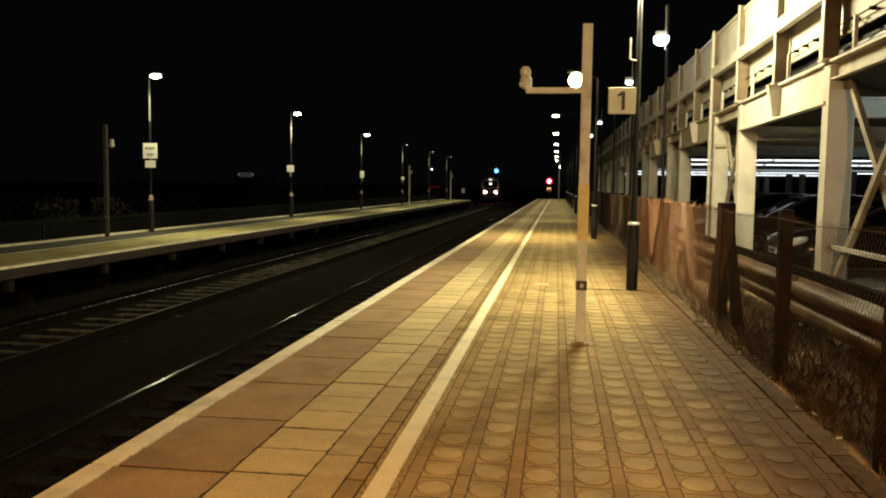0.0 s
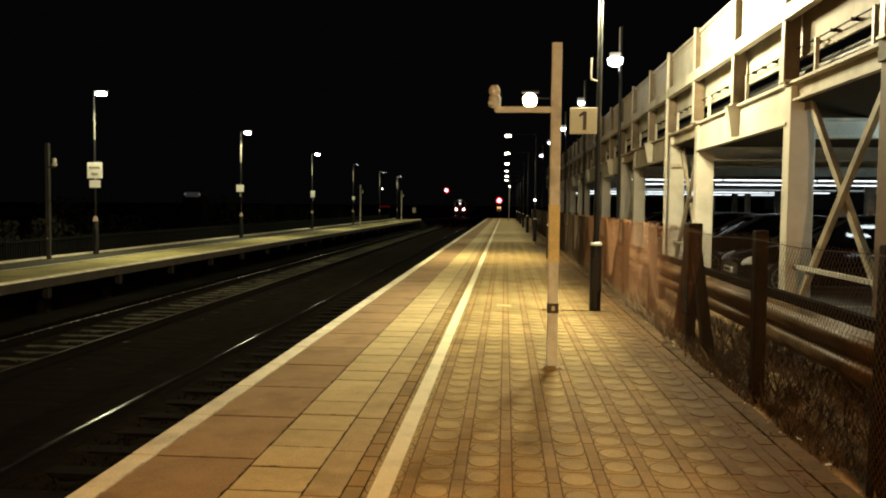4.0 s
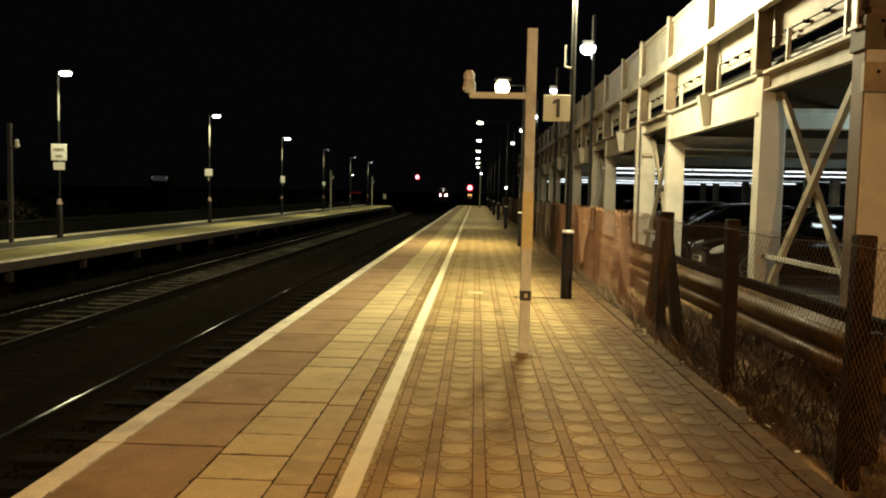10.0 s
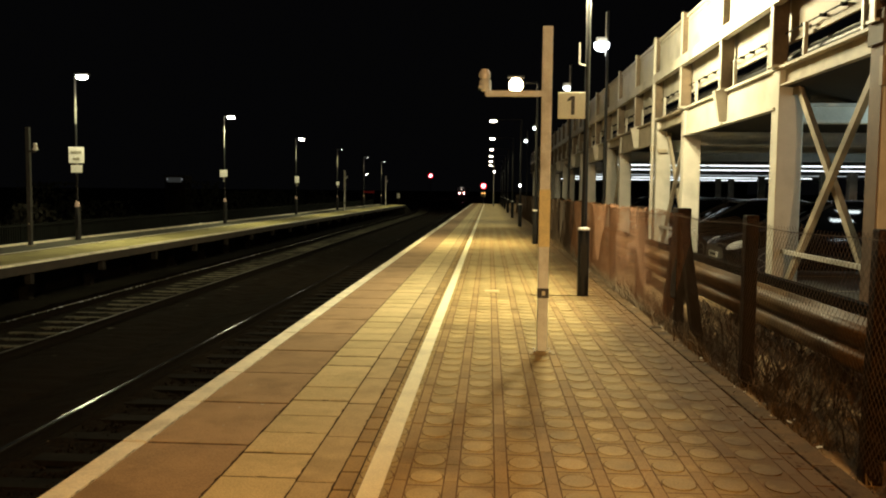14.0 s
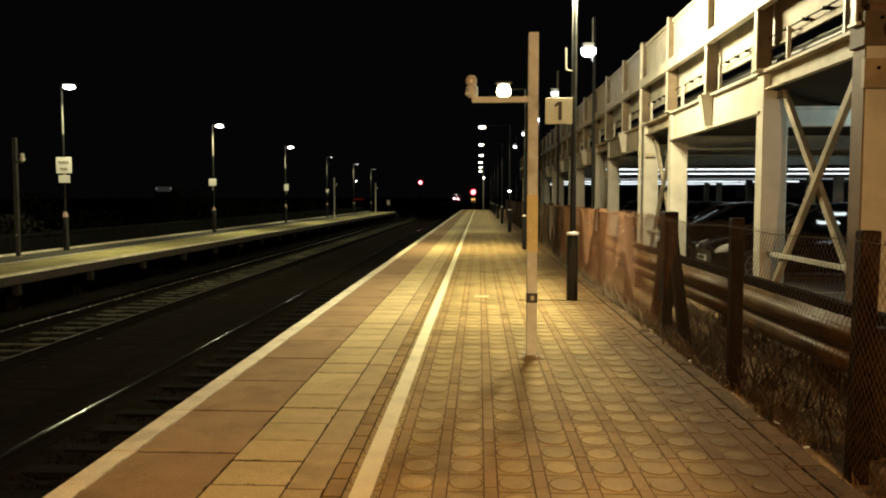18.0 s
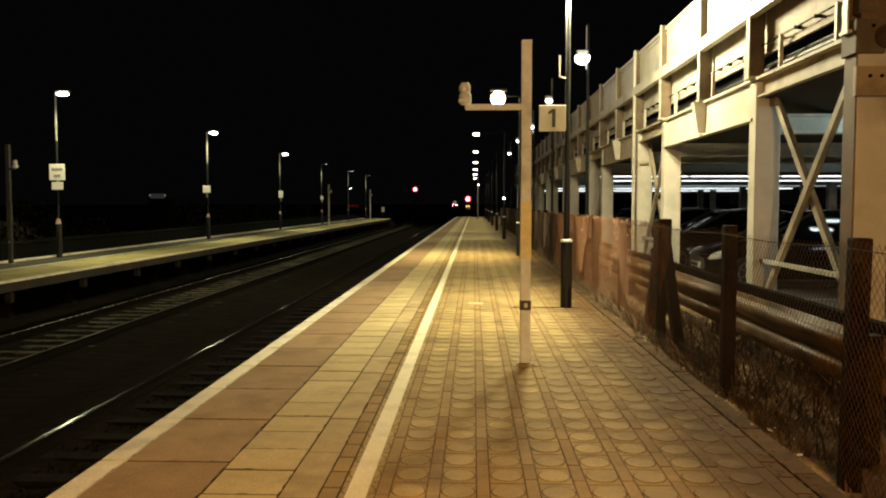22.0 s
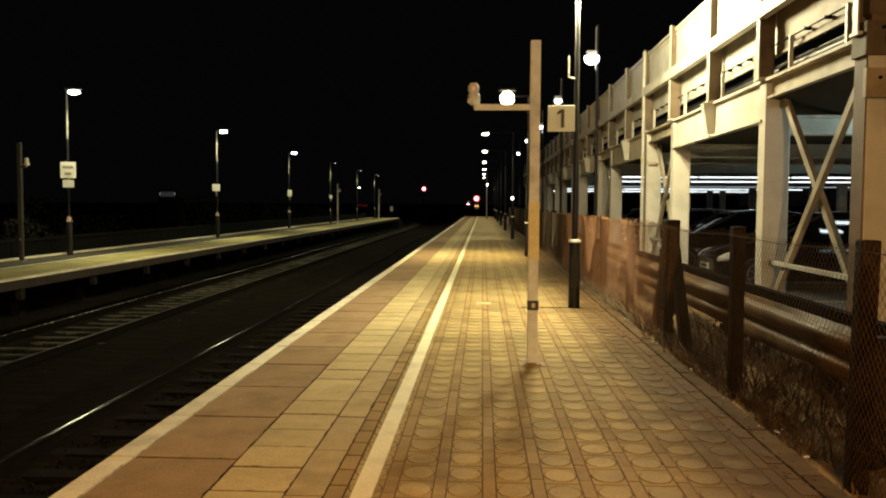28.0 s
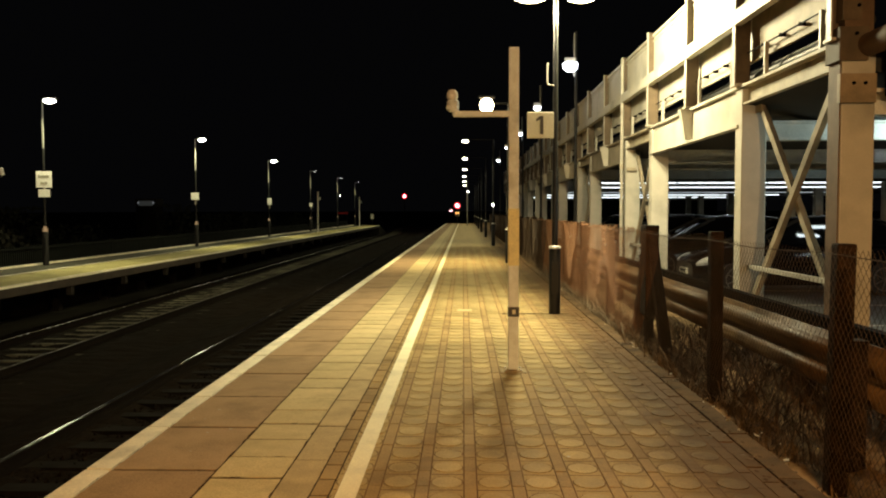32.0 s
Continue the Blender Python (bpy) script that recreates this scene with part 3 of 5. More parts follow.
def build_number_sign():
    s = thing("platform_sign", pose(1.06, 11.70, 2.70), "square cream platform number sign on a lamp post", "sign")
    part("board", boxed(-0.19, 0.19, -0.012, 0.012, -0.185, 0.185, bevel=0.006), M_SIGN, s)
    for z in (-0.1, 0.1):
        part("bracket", boxed(0.0, 0.20, 0.014, 0.04, z - 0.012, z + 0.012), M_BLACK, s, "dark steel bracket behind the board")
    bm = bmesh.new()
    box(bm, -0.008, 0.042, -0.016, -0.0125, -0.13, 0.13)
    flag = [(-0.008, 0.13), (-0.008, 0.075), (-0.062, 0.052), (-0.062, 0.085)]
    a = [bm.verts.new((x, -0.016, z)) for x, z in flag]
    b = [bm.verts.new((x, -0.0125, z)) for x, z in flag]
    for k in range(4):
        bm.faces.new((a[k], b[k], b[(k + 1) % 4], a[(k + 1) % 4]))
    bm.faces.new(a)
    bm.faces.new(b[::-1])
    num = part("number", bm, M_INK, s)
    tagged(num, "black numeral one")


build_number_sign()


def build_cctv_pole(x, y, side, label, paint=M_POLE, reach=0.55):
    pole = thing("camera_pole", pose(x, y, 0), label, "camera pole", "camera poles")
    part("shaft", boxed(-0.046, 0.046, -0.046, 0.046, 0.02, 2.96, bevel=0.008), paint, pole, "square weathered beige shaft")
    part("base_plate", boxed(-0.085, 0.085, -0.085, 0.085, 0.004, 0.014, bevel=0.003), M_MORTAR, pole, "dirty base plate")
    part("mortar_pad", boxed(-0.12, 0.12, -0.11, 0.11, -0.002, 0.006, bevel=0.004), M_MORTAR, pole, "pale patch of mortar round the foot")
    part("yellow_band", boxed(-0.049, 0.049, -0.049, 0.049, 0.98, 1.5), M_YELLOW if paint is M_POLE else paint, pole, "worn yellow warning band" if paint is M_POLE else "band in the shaft colour")
    part("label_band", boxed(-0.050, 0.050, -0.050, 0.050, 0.51, 0.60), M_INK, pole, "black label strip round the shaft")
    bm = bmesh.new()
    box(bm, -0.012, 0.018, -0.0525, -0.0505, 0.535, 0.575)
    part("label", bm, M_SIGN, pole, "small pale sticker")
    bm = bmesh.new()
    bar(bm, (0, -0.03, 2.36), (side * reach, -0.03, 2.36), 0.045, 0.05)
    tube(bm, (side * (reach - 0.02), -0.03, 2.35), (side * (reach - 0.02), -0.03, 2.43), 0.03)
    part("arm", bm, paint, pole, "short beige bracket arm")
    bm = bmesh.new()
    lathe(bm, (side * (reach + 0.005), -0.03, 2.38), [(0.035, 0.0), (0.055, 0.03), (0.055, 0.09), (0.04, 0.11)], 14)
    box(bm, side * (reach + 0.005) - 0.06, side * (reach + 0.005) + 0.04, -0.08, 0.04, 2.40, 2.43, bevel=0.008)
    head = part("camera_head", bm, M_WHITE if paint is M_POLE_DIM else paint, pole, "pale camera housing")
    bm = bmesh.new()
    lathe(bm, (side * (reach + 0.01), -0.05, 2.485), [(0.04, 0.0), (0.052, 0.02), (0.052, 0.06), (0.03, 0.09)], 16)
    part("camera_dome", bm, M_WHITE if paint is M_POLE_DIM else M_LENS, head, "shiny camera dome")
    for dx in (-0.068, 0.068):
        for dy in (-0.068, 0.068):
            bm = bmesh.new()
            lathe(bm, (dx, dy, 0.022), [(0.009, -0.011), (0.009, 0.004)], 6)
            part("bolt", bm, M_GALV, pole)
    return pole


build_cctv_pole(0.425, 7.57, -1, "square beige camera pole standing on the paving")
build_cctv_pole(-11.57, 19.7, 1, "square camera pole on the far platform, coloured dark for dim light", M_POLE_DIM, 0.2)
# white here makes up for the lamp light these two catch
build_cctv_pole(-10.8, 59.4, 1, "pale camera pole far along the other platform", M_WHITE, 0.16)
build_cctv_pole(-10.35, 79.7, 1, "pale camera pole near the far platform end", M_WHITE, 0.16)


def build_name_board(x, y, z, w, h, label, bars=2, second=True):
    s = thing("name_board", pose(x, y, z), label, "sign", "far platform signs")
    part("board", boxed(-w / 2, w / 2, -0.012, 0.012, -h / 2, h / 2, bevel=0.005), M_WHITE, s)
    for k in range(bars):
        zz = h * (0.18 - 0.4 * k)
        bm = bmesh.new()
        n = 8 - 3 * k
        for c in range(n):
            mid = (c - (n - 1) / 2) * w * 0.088
            box(bm, mid - w * 0.034, mid + w * 0.034, -0.016, -0.012, zz - h * 0.085, zz + h * (0.085 if c % 3 == 0 else 0.06))
        part("text_bar", bm, M_GREYINK, s, "dark unreadable line of writing")
    if second:
        part("lower_board", boxed(-w * 0.36, w * 0.36, -0.012, 0.012, -h / 2 - 0.26, -h / 2 - 0.05), M_WHITE, s, "small plain board beneath")
    part("clamp", boxed(-0.03, 0.03, 0.012, 0.06, -h / 2 - 0.2, h / 2 - 0.04), M_GALV, s)
    return s


build_name_board(-11.60, 22.1, 2.38, 0.44, 0.45, "white station name board with two dark lines of writing")
build_name_board(-11.41, 34.0, 2.14, 0.33, 0.30, "small white board on a far platform lamp post", 0, False)
build_name_board(-11.68, 48.2, 2.1, 0.26, 0.4, "small white board on a distant lamp post", 0, False)
build_name_board(-11.6, 60.9, 2.0, 0.22, 0.26, "small white board on a distant lamp post", 0, False)


def build_small_things():
    b = thing("bulkhead_lamp", pose(-11.4, 74.0, 2.94), "small white bulkhead lamp on the far platform", "lamp")
    bm = bmesh.new()
    lathe(bm, (0, -0.05, 0), [(0.02, 0.0), (0.04, 0.015), (0.04, 0.055), (0.02, 0.07)], 12)
    part("lamp_glass", bm, M_HEAD_L, b)
    part("bracket", boxed(-0.28, 0.03, -0.02, 0.02, 0.12, 0.15), M_BLACK, b)
    n = thing("notice", pose(-9.35, 82.0, 0), "small white notice on a post at the platform end", "sign")
    part("board", boxed(-0.16, 0.16, -0.01, 0.01, 0.75, 1.25, bevel=0.004), M_WHITE, n)
    part("post", boxed(-0.025, 0.025, 0.01, 0.05, 0, 1.2), M_BLACK, n)
    b = thing("bulkhead_lamp", pose(1.25, 34.8, 1.72), "small white lamp clamped to a lamp post", "lamp")
    bm = bmesh.new()
    lathe(bm, (-0.02, -0.13, 0), [(0.02, 0.0), (0.04, 0.015), (0.04, 0.06), (0.02, 0.075)], 12)
    part("lamp_glass", bm, M_HEAD_L, b)
    part("bracket", boxed(-0.045, 0.045, -0.08, 0.0, 0.1, 0.14), M_BLACK, b)
    q = thing("signal_lamp_pole", pose(0.36, 84.0, 0.0), "slim pale pole with a small white lamp", "lamp")
    bm = bmesh.new()
    tube(bm, (0, 0, 0), (0, 0, 5.0), 0.06, 0.045)
    part("pole", bm, M_SHAFT, q)
    bm = bmesh.new()
    lathe(bm, (0.06, -0.14, 3.5), [(0.03, 0.0), (0.065, 0.02), (0.065, 0.09), (0.03, 0.11)], 12)
    part("lamp_glass", bm, M_HEAD_L, q)
    part("bracket", boxed(-0.03, 0.09, -0.1, 0.0, 3.66, 3.71), M_BLACK, q)
    # red streak of unknown origin, added as a faintly glowing panel on legs
    p = thing("red_streak", pose(-15.1, 100.0, -1.25), "faint red streak of unknown source, built as a glowing panel", "sign")
    part("panel", boxed(-0.7, 0.7, -0.03, 0.03, 2.44, 2.68, bevel=0.01), M_DIM_RED, p)
    for x in (-0.6, 0.6):
        part("leg", boxed(x - 0.04, x + 0.04, 0.03, 0.1, 0, 2.6), M_BLACK, p)


build_small_things()


# ---- signals ----
def signal_lens(bm, back):
    # drawn oversize: the coloured rim stands for the lamp's halo
    lathe(bm, (0, 0, 0), [(0.36, 0), (0.37, 0.03), (0.31, 0.08), (0.1, 0.1)], 18)
    bm.transform(pose(0, 0, 0, 0, 0, 180 if back else 0) @ pose(0, -0.05, 0, 90))
    return bm


def signal_core(bm, back):
    lathe(bm, (0, 0, 0), [(0.25, 0.07), (0.25, 0.12), (0.15, 0.145)], 16)
    bm.transform(pose(0, 0, 0, 0, 0, 180 if back else 0) @ pose(0, -0.05, 0, 90))
    return bm


def build_signal(x, y, z, label, turning):
    s = thing("railway_signal", pose(x, y, z), label, "railway signal", "signals")
    floor = -1.2 - z if turning else -z
    bm = bmesh.new()
    tube(bm, (0, 0, floor), (0, 0, -0.55), 0.07, 0.06)
    part("signal_post", bm, M_BLACK, s)
    part("pivot", boxed(-0.04, 0.04, -0.04, 0.04, -0.55, -0.42), M_BLACK, s)
    bm = bmesh.new()
    lathe(bm, (0, 0, -0.045), [(0.50, 0.0), (0.52, 0.02), (0.52, 0.07), (0.50, 0.09)], 28)
    bm.transform(pose(0, 0, 0, 90))
    disc = part("backboard", bm, M_UNDER, s, "round matt black signal disc")
    if turning:
        part("green_lens", signal_lens(bmesh.new(), False), M_BLUE_GLOW, disc, "oversized lit blue-green lens, its rim standing for the halo")
        part("green_bulb", signal_core(bmesh.new(), False), M_BLUE_CORE, disc, "bright middle of the blue-green lens")
        part("red_lens", signal_lens(bmesh.new(), True), M_RED_GLOW, disc, "oversized lit red lens, its rim standing for the halo")
        part("red_bulb", signal_core(bmesh.new(), True), M_RED_CORE, disc, "bright middle of the red lens")
    else:
        part("red_lens", signal_lens(bmesh.new(), False), M_RED_GLOW, disc, "oversized lit red lens, its rim standing for the halo")
        part("red_bulb", signal_core(bmesh.new(), False), M_RED_CORE, disc, "bright middle of the red lens")
        part("relay_box", boxed(-0.28, 0.28, 0.07, 0.3, -1.35, -0.7, bevel=0.03), M_CREAM_WORN_DIM, s, "pale relay box")
        part("indicator", boxed(-0.2, 0.2, 0.05, 0.07, -1.0, -0.82), M_AMBER, s, "dim amber indicator")
    return disc


signal_disc = build_signal(-9.6, 130.5, 3.98, "tall signal beyond the far platform, green then red", True)
build_signal(-0.82, 101.5, 2.21, "low signal at the platform end showing red", False)


# ---- the train ----
def train_shell(bm, y0, y1, w, z0, z1):
    prof = [(-w, z0), (-w * 1.0, z0 + 1.2), (-w * 0.97, z1 - 0.75), (-w * 0.86, z1 - 0.32), (-w * 0.55, z1 - 0.08), (0, z1)]
    extrude_profile(bm, prof + [(-x, z) for x, z in prof[-2::-1]], y0, y1)


def build_train():
    t = thing("train", pose(FAR_TRACK + slew(121), 121, RAIL_Z), "pale diesel multiple unit leaving with its tail lamps lit", "train")
    for k in range(3):
        y = 0.4 + 20.6 * k
        bm = bmesh.new()
        train_shell(bm, y, y + 20, 1.36, 0.95, 3.62)
        body = part("coach_body", bm, M_TRAIN, t, "pale silver coach body")
        for s in (-1, 1):
            part("window_band", boxed(s * 1.345, s * 1.375, y + 0.9, y + 19.2, 1.95, 2.75), M_TRAIN_DARK, body, "dark window band")
            for j in range(8):
                yy = y + 1.6 + j * 2.15
                part("window", boxed(s * 1.372, s * 1.386, yy, yy + 1.5, 2.05, 2.65), M_GLASS, body)
            part("sole_bar", boxed(s * 1.30, s * 1.37, y + 0.2, y + 19.8, 0.72, 0.95), M_TRAIN_DARK, body)
        part("underframe", boxed(-1.1, 1.1, y + 4.5, y + 15.5, 0.35, 0.95, bevel=0.05), M_UNDER, t)
        for by in (y + 2.8, y + 17.2):
            bm = bmesh.new()
            box(bm, -1.05, 1.05, by - 1.6, by + 1.6, 0.45, 0.75, bevel=0.04)
            bogie = part("bogie", bm, M_UNDER, t)
            for wy in (by - 1.05, by + 1.05):
                bm = bmesh.new()
                for s in (-1, 1):
                    tube(bm, (s * 0.7, wy, 0.42), (s * 0.83, wy, 0.42), 0.42, n=20)
                tube(bm, (-0.7, wy, 0.42), (0.7, wy, 0.42), 0.08)
                part("wheelset", bm, M_RUST, bogie)
    # rear cab
    bm = bmesh.new()
    train_shell(bm, 0.1, 0.45, 1.33, 0.95, 3.55)
    bmesh.ops.bevel(bm, geom=[e for e in bm.edges if all(v.co.y < 0.2 for v in e.verts)], offset=0.1, segments=2, affect="EDGES")
    cab = part("cab_end", bm, M_TRAIN, t, "rounded pale cab end")
    part("windscreen", boxed(-1.02, 1.02, 0.04, 0.09, 2.15, 3.1, bevel=0.02), M_GLASS, cab, "dark windscreen")
    part("cab_lamp", boxed(-0.16, 0.2, 0.02, 0.038, 2.5, 2.85), M_WINDOW_LIT, cab, "lit corridor seen through the windscreen")
    part("yellow_panel", boxed(-0.85, 0.85, 0.03, 0.09, 1.05, 1.85, bevel=0.02), M_TRAIN_END, cab, "yellow warning panel")
    bm = bmesh.new()
    tube(bm, (0, 0.1, 0.98), (0, -0.3, 0.98), 0.16, 0.13)
    part("coupler", bm, M_UNDER, t)
    part("skirt", boxed(-1.15, 1.15, 0.05, 0.3, 0.35, 0.93, bevel=0.06), M_TRAIN_DARK, t)
    for s in (-1, 1):
        part("wiper", boxed(s * 0.5 - 0.01, s * 0.5 + 0.01, 0.02, 0.038, 2.15, 2.8), M_UNDER, cab)
        part("lamp_cluster", boxed(s * 0.82 - 0.24, s * 0.82 + 0.24, 0.02, 0.1, 1.2, 1.62, bevel=0.03), M_TRAIN_DARK, cab)
        bm = bmesh.new()
        lathe(bm, (0, 0, 0), [(0.17, 0), (0.17, 0.04), (0.13, 0.06)], 18)
        bm.transform(pose(s * 0.80, 0.02, 1.42, 90))
        part("tail_lamp", bm, M_TAIL, cab, "bright red tail lamp")
    bm = boxed(-0.2, 0.2, 0.0, 0.06, 3.24, 3.36)
    part("destination_light", bm, M_WINDOW_LIT, cab)
    return t


train = build_train()

# ---- the car park ----
PITCH = 2.17
POSTS_CP = [7.36 + PITCH * k for k in range(-3, 26)]
CP_END = POSTS_CP[-1]
POSTS_CP[3] = 7.13
for k in range(5, len(POSTS_CP), 3):
    POSTS_CP[k] -= 0.16   # the post between two open bays
FLOOR_CP, SOFFIT, DECK_TOP = -0.15, 2.50, 2.88


def bay_is_braced(k):
    """Bays come as one braced, two open; bay k lies beyond post k."""
    return (k - 3) % 3 == 0


def build_car_park():
    cp = thing("car_park", pose(0, 0, 0), "two-level cream-painted steel car park beside the platform", "car park")
    column = bmesh.new()
    x0, x1 = WALL + 0.02, WALL + 0.30
    box(column, x0, x1, -0.11, 0.11, FLOOR_CP, 2.86, bevel=0.012)
    column = data_of("column", column, M_CREAM)
    cap = bmesh.new()
    box(cap, WALL - 0.02, WALL + 0.28, -0.17, -0.112, 2.37, 2.61, bevel=0.004)
    cap = data_of("column_cap", cap, M_TAN)
    bracket = bmesh.new()
    box(bracket, WALL - 0.02, WALL + 0.22, -0.15, 0.12, 2.72, 3.0, bevel=0.006)
    box(bracket, WALL + 0.0, WALL + 0.16, -0.15, -0.03, 3.05, 3.26, bevel=0.006)
    bracket = data_of("end_bracket", bracket, M_WEB)
    foot = bmesh.new()
    box(foot, x0 - 0.08, x1 + 0.08, -0.19, 0.19, FLOOR_CP, FLOOR_CP + 0.03)
    foot = data_of("base_plate", foot, M_GALV)
    fascia = bmesh.new()
    box(fascia, WALL + 0.05, WALL + 0.06, 0.0, PITCH, 2.46, 2.87)
    box(fascia, WALL, WALL + 0.1, 0.0, PITCH, 2.87, 2.90)
    box(fascia, WALL + 0.0, WALL + 0.1, 0.0, PITCH, 2.43, 2.46)
    fascia = data_of("fascia_beam", fascia, M_CREAM)
    # bays between the lamps: darker paint stands for weaker light
    fascia_dim = fascia.copy()
    fascia_dim.materials[0] = M_CREAM_WORN_DIM
    channel = bmesh.new()
    box(channel, WALL + 0.09, WALL + 0.1, 0.0, PITCH, 2.70, 2.87)
    box(channel, WALL, WALL + 0.1, 0.0, PITCH, 2.87, 2.90)
    box(channel, WALL + 0.03, WALL + 0.1, 0.0, PITCH, 2.68, 2.70)
    channel = data_of("channel_beam", channel, M_CREAM_WORN_DIM)
    gusset = bmesh.new()
    pts = [(-0.07, 2.89), (0.07, 2.89), (0.05, 2.47), (-0.03, 2.47)]
    a = [gusset.verts.new((WALL - 0.045 - 0.08 * (z > 2.6), y, z)) for y, z in pts]
    b = [gusset.verts.new((WALL + 0.05, y, z)) for y, z in pts]
    for k in range(4):
        gusset.faces.new((a[k], b[k], b[(k + 1) % 4], a[(k + 1) % 4]))
    gusset.faces.new(a)
    gusset.faces.new(b[::-1])
    gusset = data_of("gusset", gusset, M_CREAM)
    post = bmesh.new()
    box(post, WALL - 0.05, WALL - 0.035, -0.042, 0.042, 2.925, 4.46)
    box(post, WALL - 0.06, WALL + 0.06, -0.08, 0.08, 2.90, 2.925)
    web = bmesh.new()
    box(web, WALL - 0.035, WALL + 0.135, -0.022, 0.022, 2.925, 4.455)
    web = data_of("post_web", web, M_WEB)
    post = data_of("parapet_post", post, M_CREAM)
    clips = bmesh.new()
    for z in (3.95, 4.22):
        box(clips, WALL - 0.02, WALL + 0.03, 0.045, 0.11, z - 0.02, z + 0.02)
    clips = data_of("panel_clip", clips, M_GALV)
    rail = data_of("mid_rail", boxed(WALL - 0.065, WALL - 0.045, 0.0, PITCH, 3.58, 3.74), M_CREAM)
    # end bay: darker copy of the rail
    rail_end = rail.copy()
    rail_end.materials[0] = M_CREAM_WORN_DIM
    rail2 = bmesh.new()
    box(rail2, WALL - 0.045, WALL + 0.03, 0.0, PITCH, 3.58, 3.60)
    box(rail2, WALL - 0.045, WALL + 0.03, 0.0, PITCH, 3.72, 3.74)
    rail2 = data_of("rail_flange", rail2, M_CREAM)
    upper = bmesh.new()
    box(upper, WALL + 0.05, WALL + 0.06, 0.05, PITCH - 0.05, 3.74, 4.40)
    box(upper, WALL + 0.02, WALL + 0.07, 0.05, PITCH - 0.05, 4.37, 4.42)
    box(upper, WALL + 0.035, WALL + 0.05, 0.05, PITCH - 0.05, 4.30, 4.325)
    upper = data_of("upper_panel", upper, M_CREAM)
    lower = bmesh.new()
    box(lower, WALL + 0.16, WALL + 0.17, 0.0, PITCH, 3.18, 3.66)
    box(lower, WALL + 0.14, WALL + 0.18, 0.0, PITCH, 3.16, 3.185)
    lower = data_of("lower_panel", lower, M_CREAM)
    # end bay: tan copy of the panel
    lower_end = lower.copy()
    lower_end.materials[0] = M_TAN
    rod = bmesh.new()
    tube(rod, (WALL + 0.10, 0, 3.27), (WALL + 0.10, PITCH, 3.27), 0.008, n=6)
    for k in range(1, 5):
        box(rod, WALL + 0.092, WALL + 0.16, PITCH * k / 5 - 0.004, PITCH * k / 5 + 0.004, 3.255, 3.292)
    rod = data_of("cable_rod", rod, M_RUST)
    pipe = bmesh.new()
    tube(pipe, (WALL + 0.22, 0, 3.0), (WALL + 0.22, PITCH, 3.0), 0.045, n=10)
    tube(pipe, (WALL + 0.30, 0, 3.09), (WALL + 0.30, PITCH, 3.09), 0.05, n=10)
    pipe = data_of("buffer_pipe", pipe, M_BLACK)
    stay = bmesh.new()
    box(stay, WALL + 0.06, WALL + 0.10, -0.02, 0.02, 2.90, 3.27)
    stay = data_of("stay", stay, M_CREAM)
    brace = bmesh.new()
    bar(brace, (WALL + 0.15, 0.13, 2.72), (WALL + 0.15, PITCH - 0.13, 0.42), 0.055, 0.075)
    brace = data_of("brace", brace, M_BRACE)
    brace2 = bmesh.new()
    bar(brace2, (WALL + 0.21, PITCH - 0.13, 2.72), (WALL + 0.21, 0.13, 0.42), 0.055, 0.075)
    for y in (0.16, PITCH - 0.16):
        for z in (0.40, 2.70):
            box(brace2, WALL + 0.17, WALL + 0.185, y - 0.1, y + 0.1, z - 0.12, z + 0.12)
    brace2 = data_of("brace", brace2, M_BRACE)
    guard = bmesh.new()
    box(guard, WALL + 0.10, WALL + 0.14, 0.1, PITCH - 0.1, 0.82, 0.865)
    guard = data_of("guard_rail", guard, M_CREAM)
    beam = bmesh.new()
    box(beam, WALL + 0.30, 19.0, -0.09, 0.09, 2.28, 2.31)
    box(beam, WALL + 0.30, 19.0, -0.01, 0.01, 2.31, 2.47)
    box(beam, WALL + 0.30, 19.0, -0.09, 0.09, 2.47, 2.499)
    beam = data_of("deck_beam", beam, M_BEAM)
    inner = bmesh.new()
    box(inner, -0.12, 0.12, -0.12, 0.12, FLOOR_CP, 2.28)
    inner = data_of("inner_column", inner, M_CREAM_WORN_DIM)
    bolt = bmesh.new()
    tube(bolt, (0, 0.01, 0), (0, -0.012, 0), 0.015, n=8)
    bolt = data_of("bolt", bolt, M_TIMBER)
    y = POSTS_CP[3]
    for x, z in ((WALL + 0.09, 2.53), (WALL + 0.185, 2.53), (WALL + 0.115, 2.94), (WALL + 0.13, 3.17)):
        piece("bolt", bolt, cp, x, y - (0.172 if z < 2.6 else 0.152), z)
    # thin brown sheet laid over the end column's platform face
    part("cover_strip", boxed(WALL + 0.008, WALL + 0.018, y - 0.10, y + 0.11, FLOOR_CP, 2.86), M_BROWN, cp, "brown strip on the end column")
    part("upper_web", boxed(WALL + 0.02, WALL + 0.26, y - 0.145, y - 0.03, 2.94, 4.46, bevel=0.006), M_BROWN, cp, "brown end plate")
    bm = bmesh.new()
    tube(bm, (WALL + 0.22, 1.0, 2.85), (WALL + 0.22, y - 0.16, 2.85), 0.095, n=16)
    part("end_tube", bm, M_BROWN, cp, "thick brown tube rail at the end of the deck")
    # near-black sheet for the shaded fascia below the tube
    part("end_panel", boxed(WALL + 0.34, WALL + 0.38, 1.0, y - 0.18, 2.42, 2.80), M_TIMBER, cp, "deck edge fascia, near-black for its shade")
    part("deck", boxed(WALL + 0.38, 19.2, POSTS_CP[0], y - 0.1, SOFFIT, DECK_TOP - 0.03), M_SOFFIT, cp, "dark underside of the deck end")
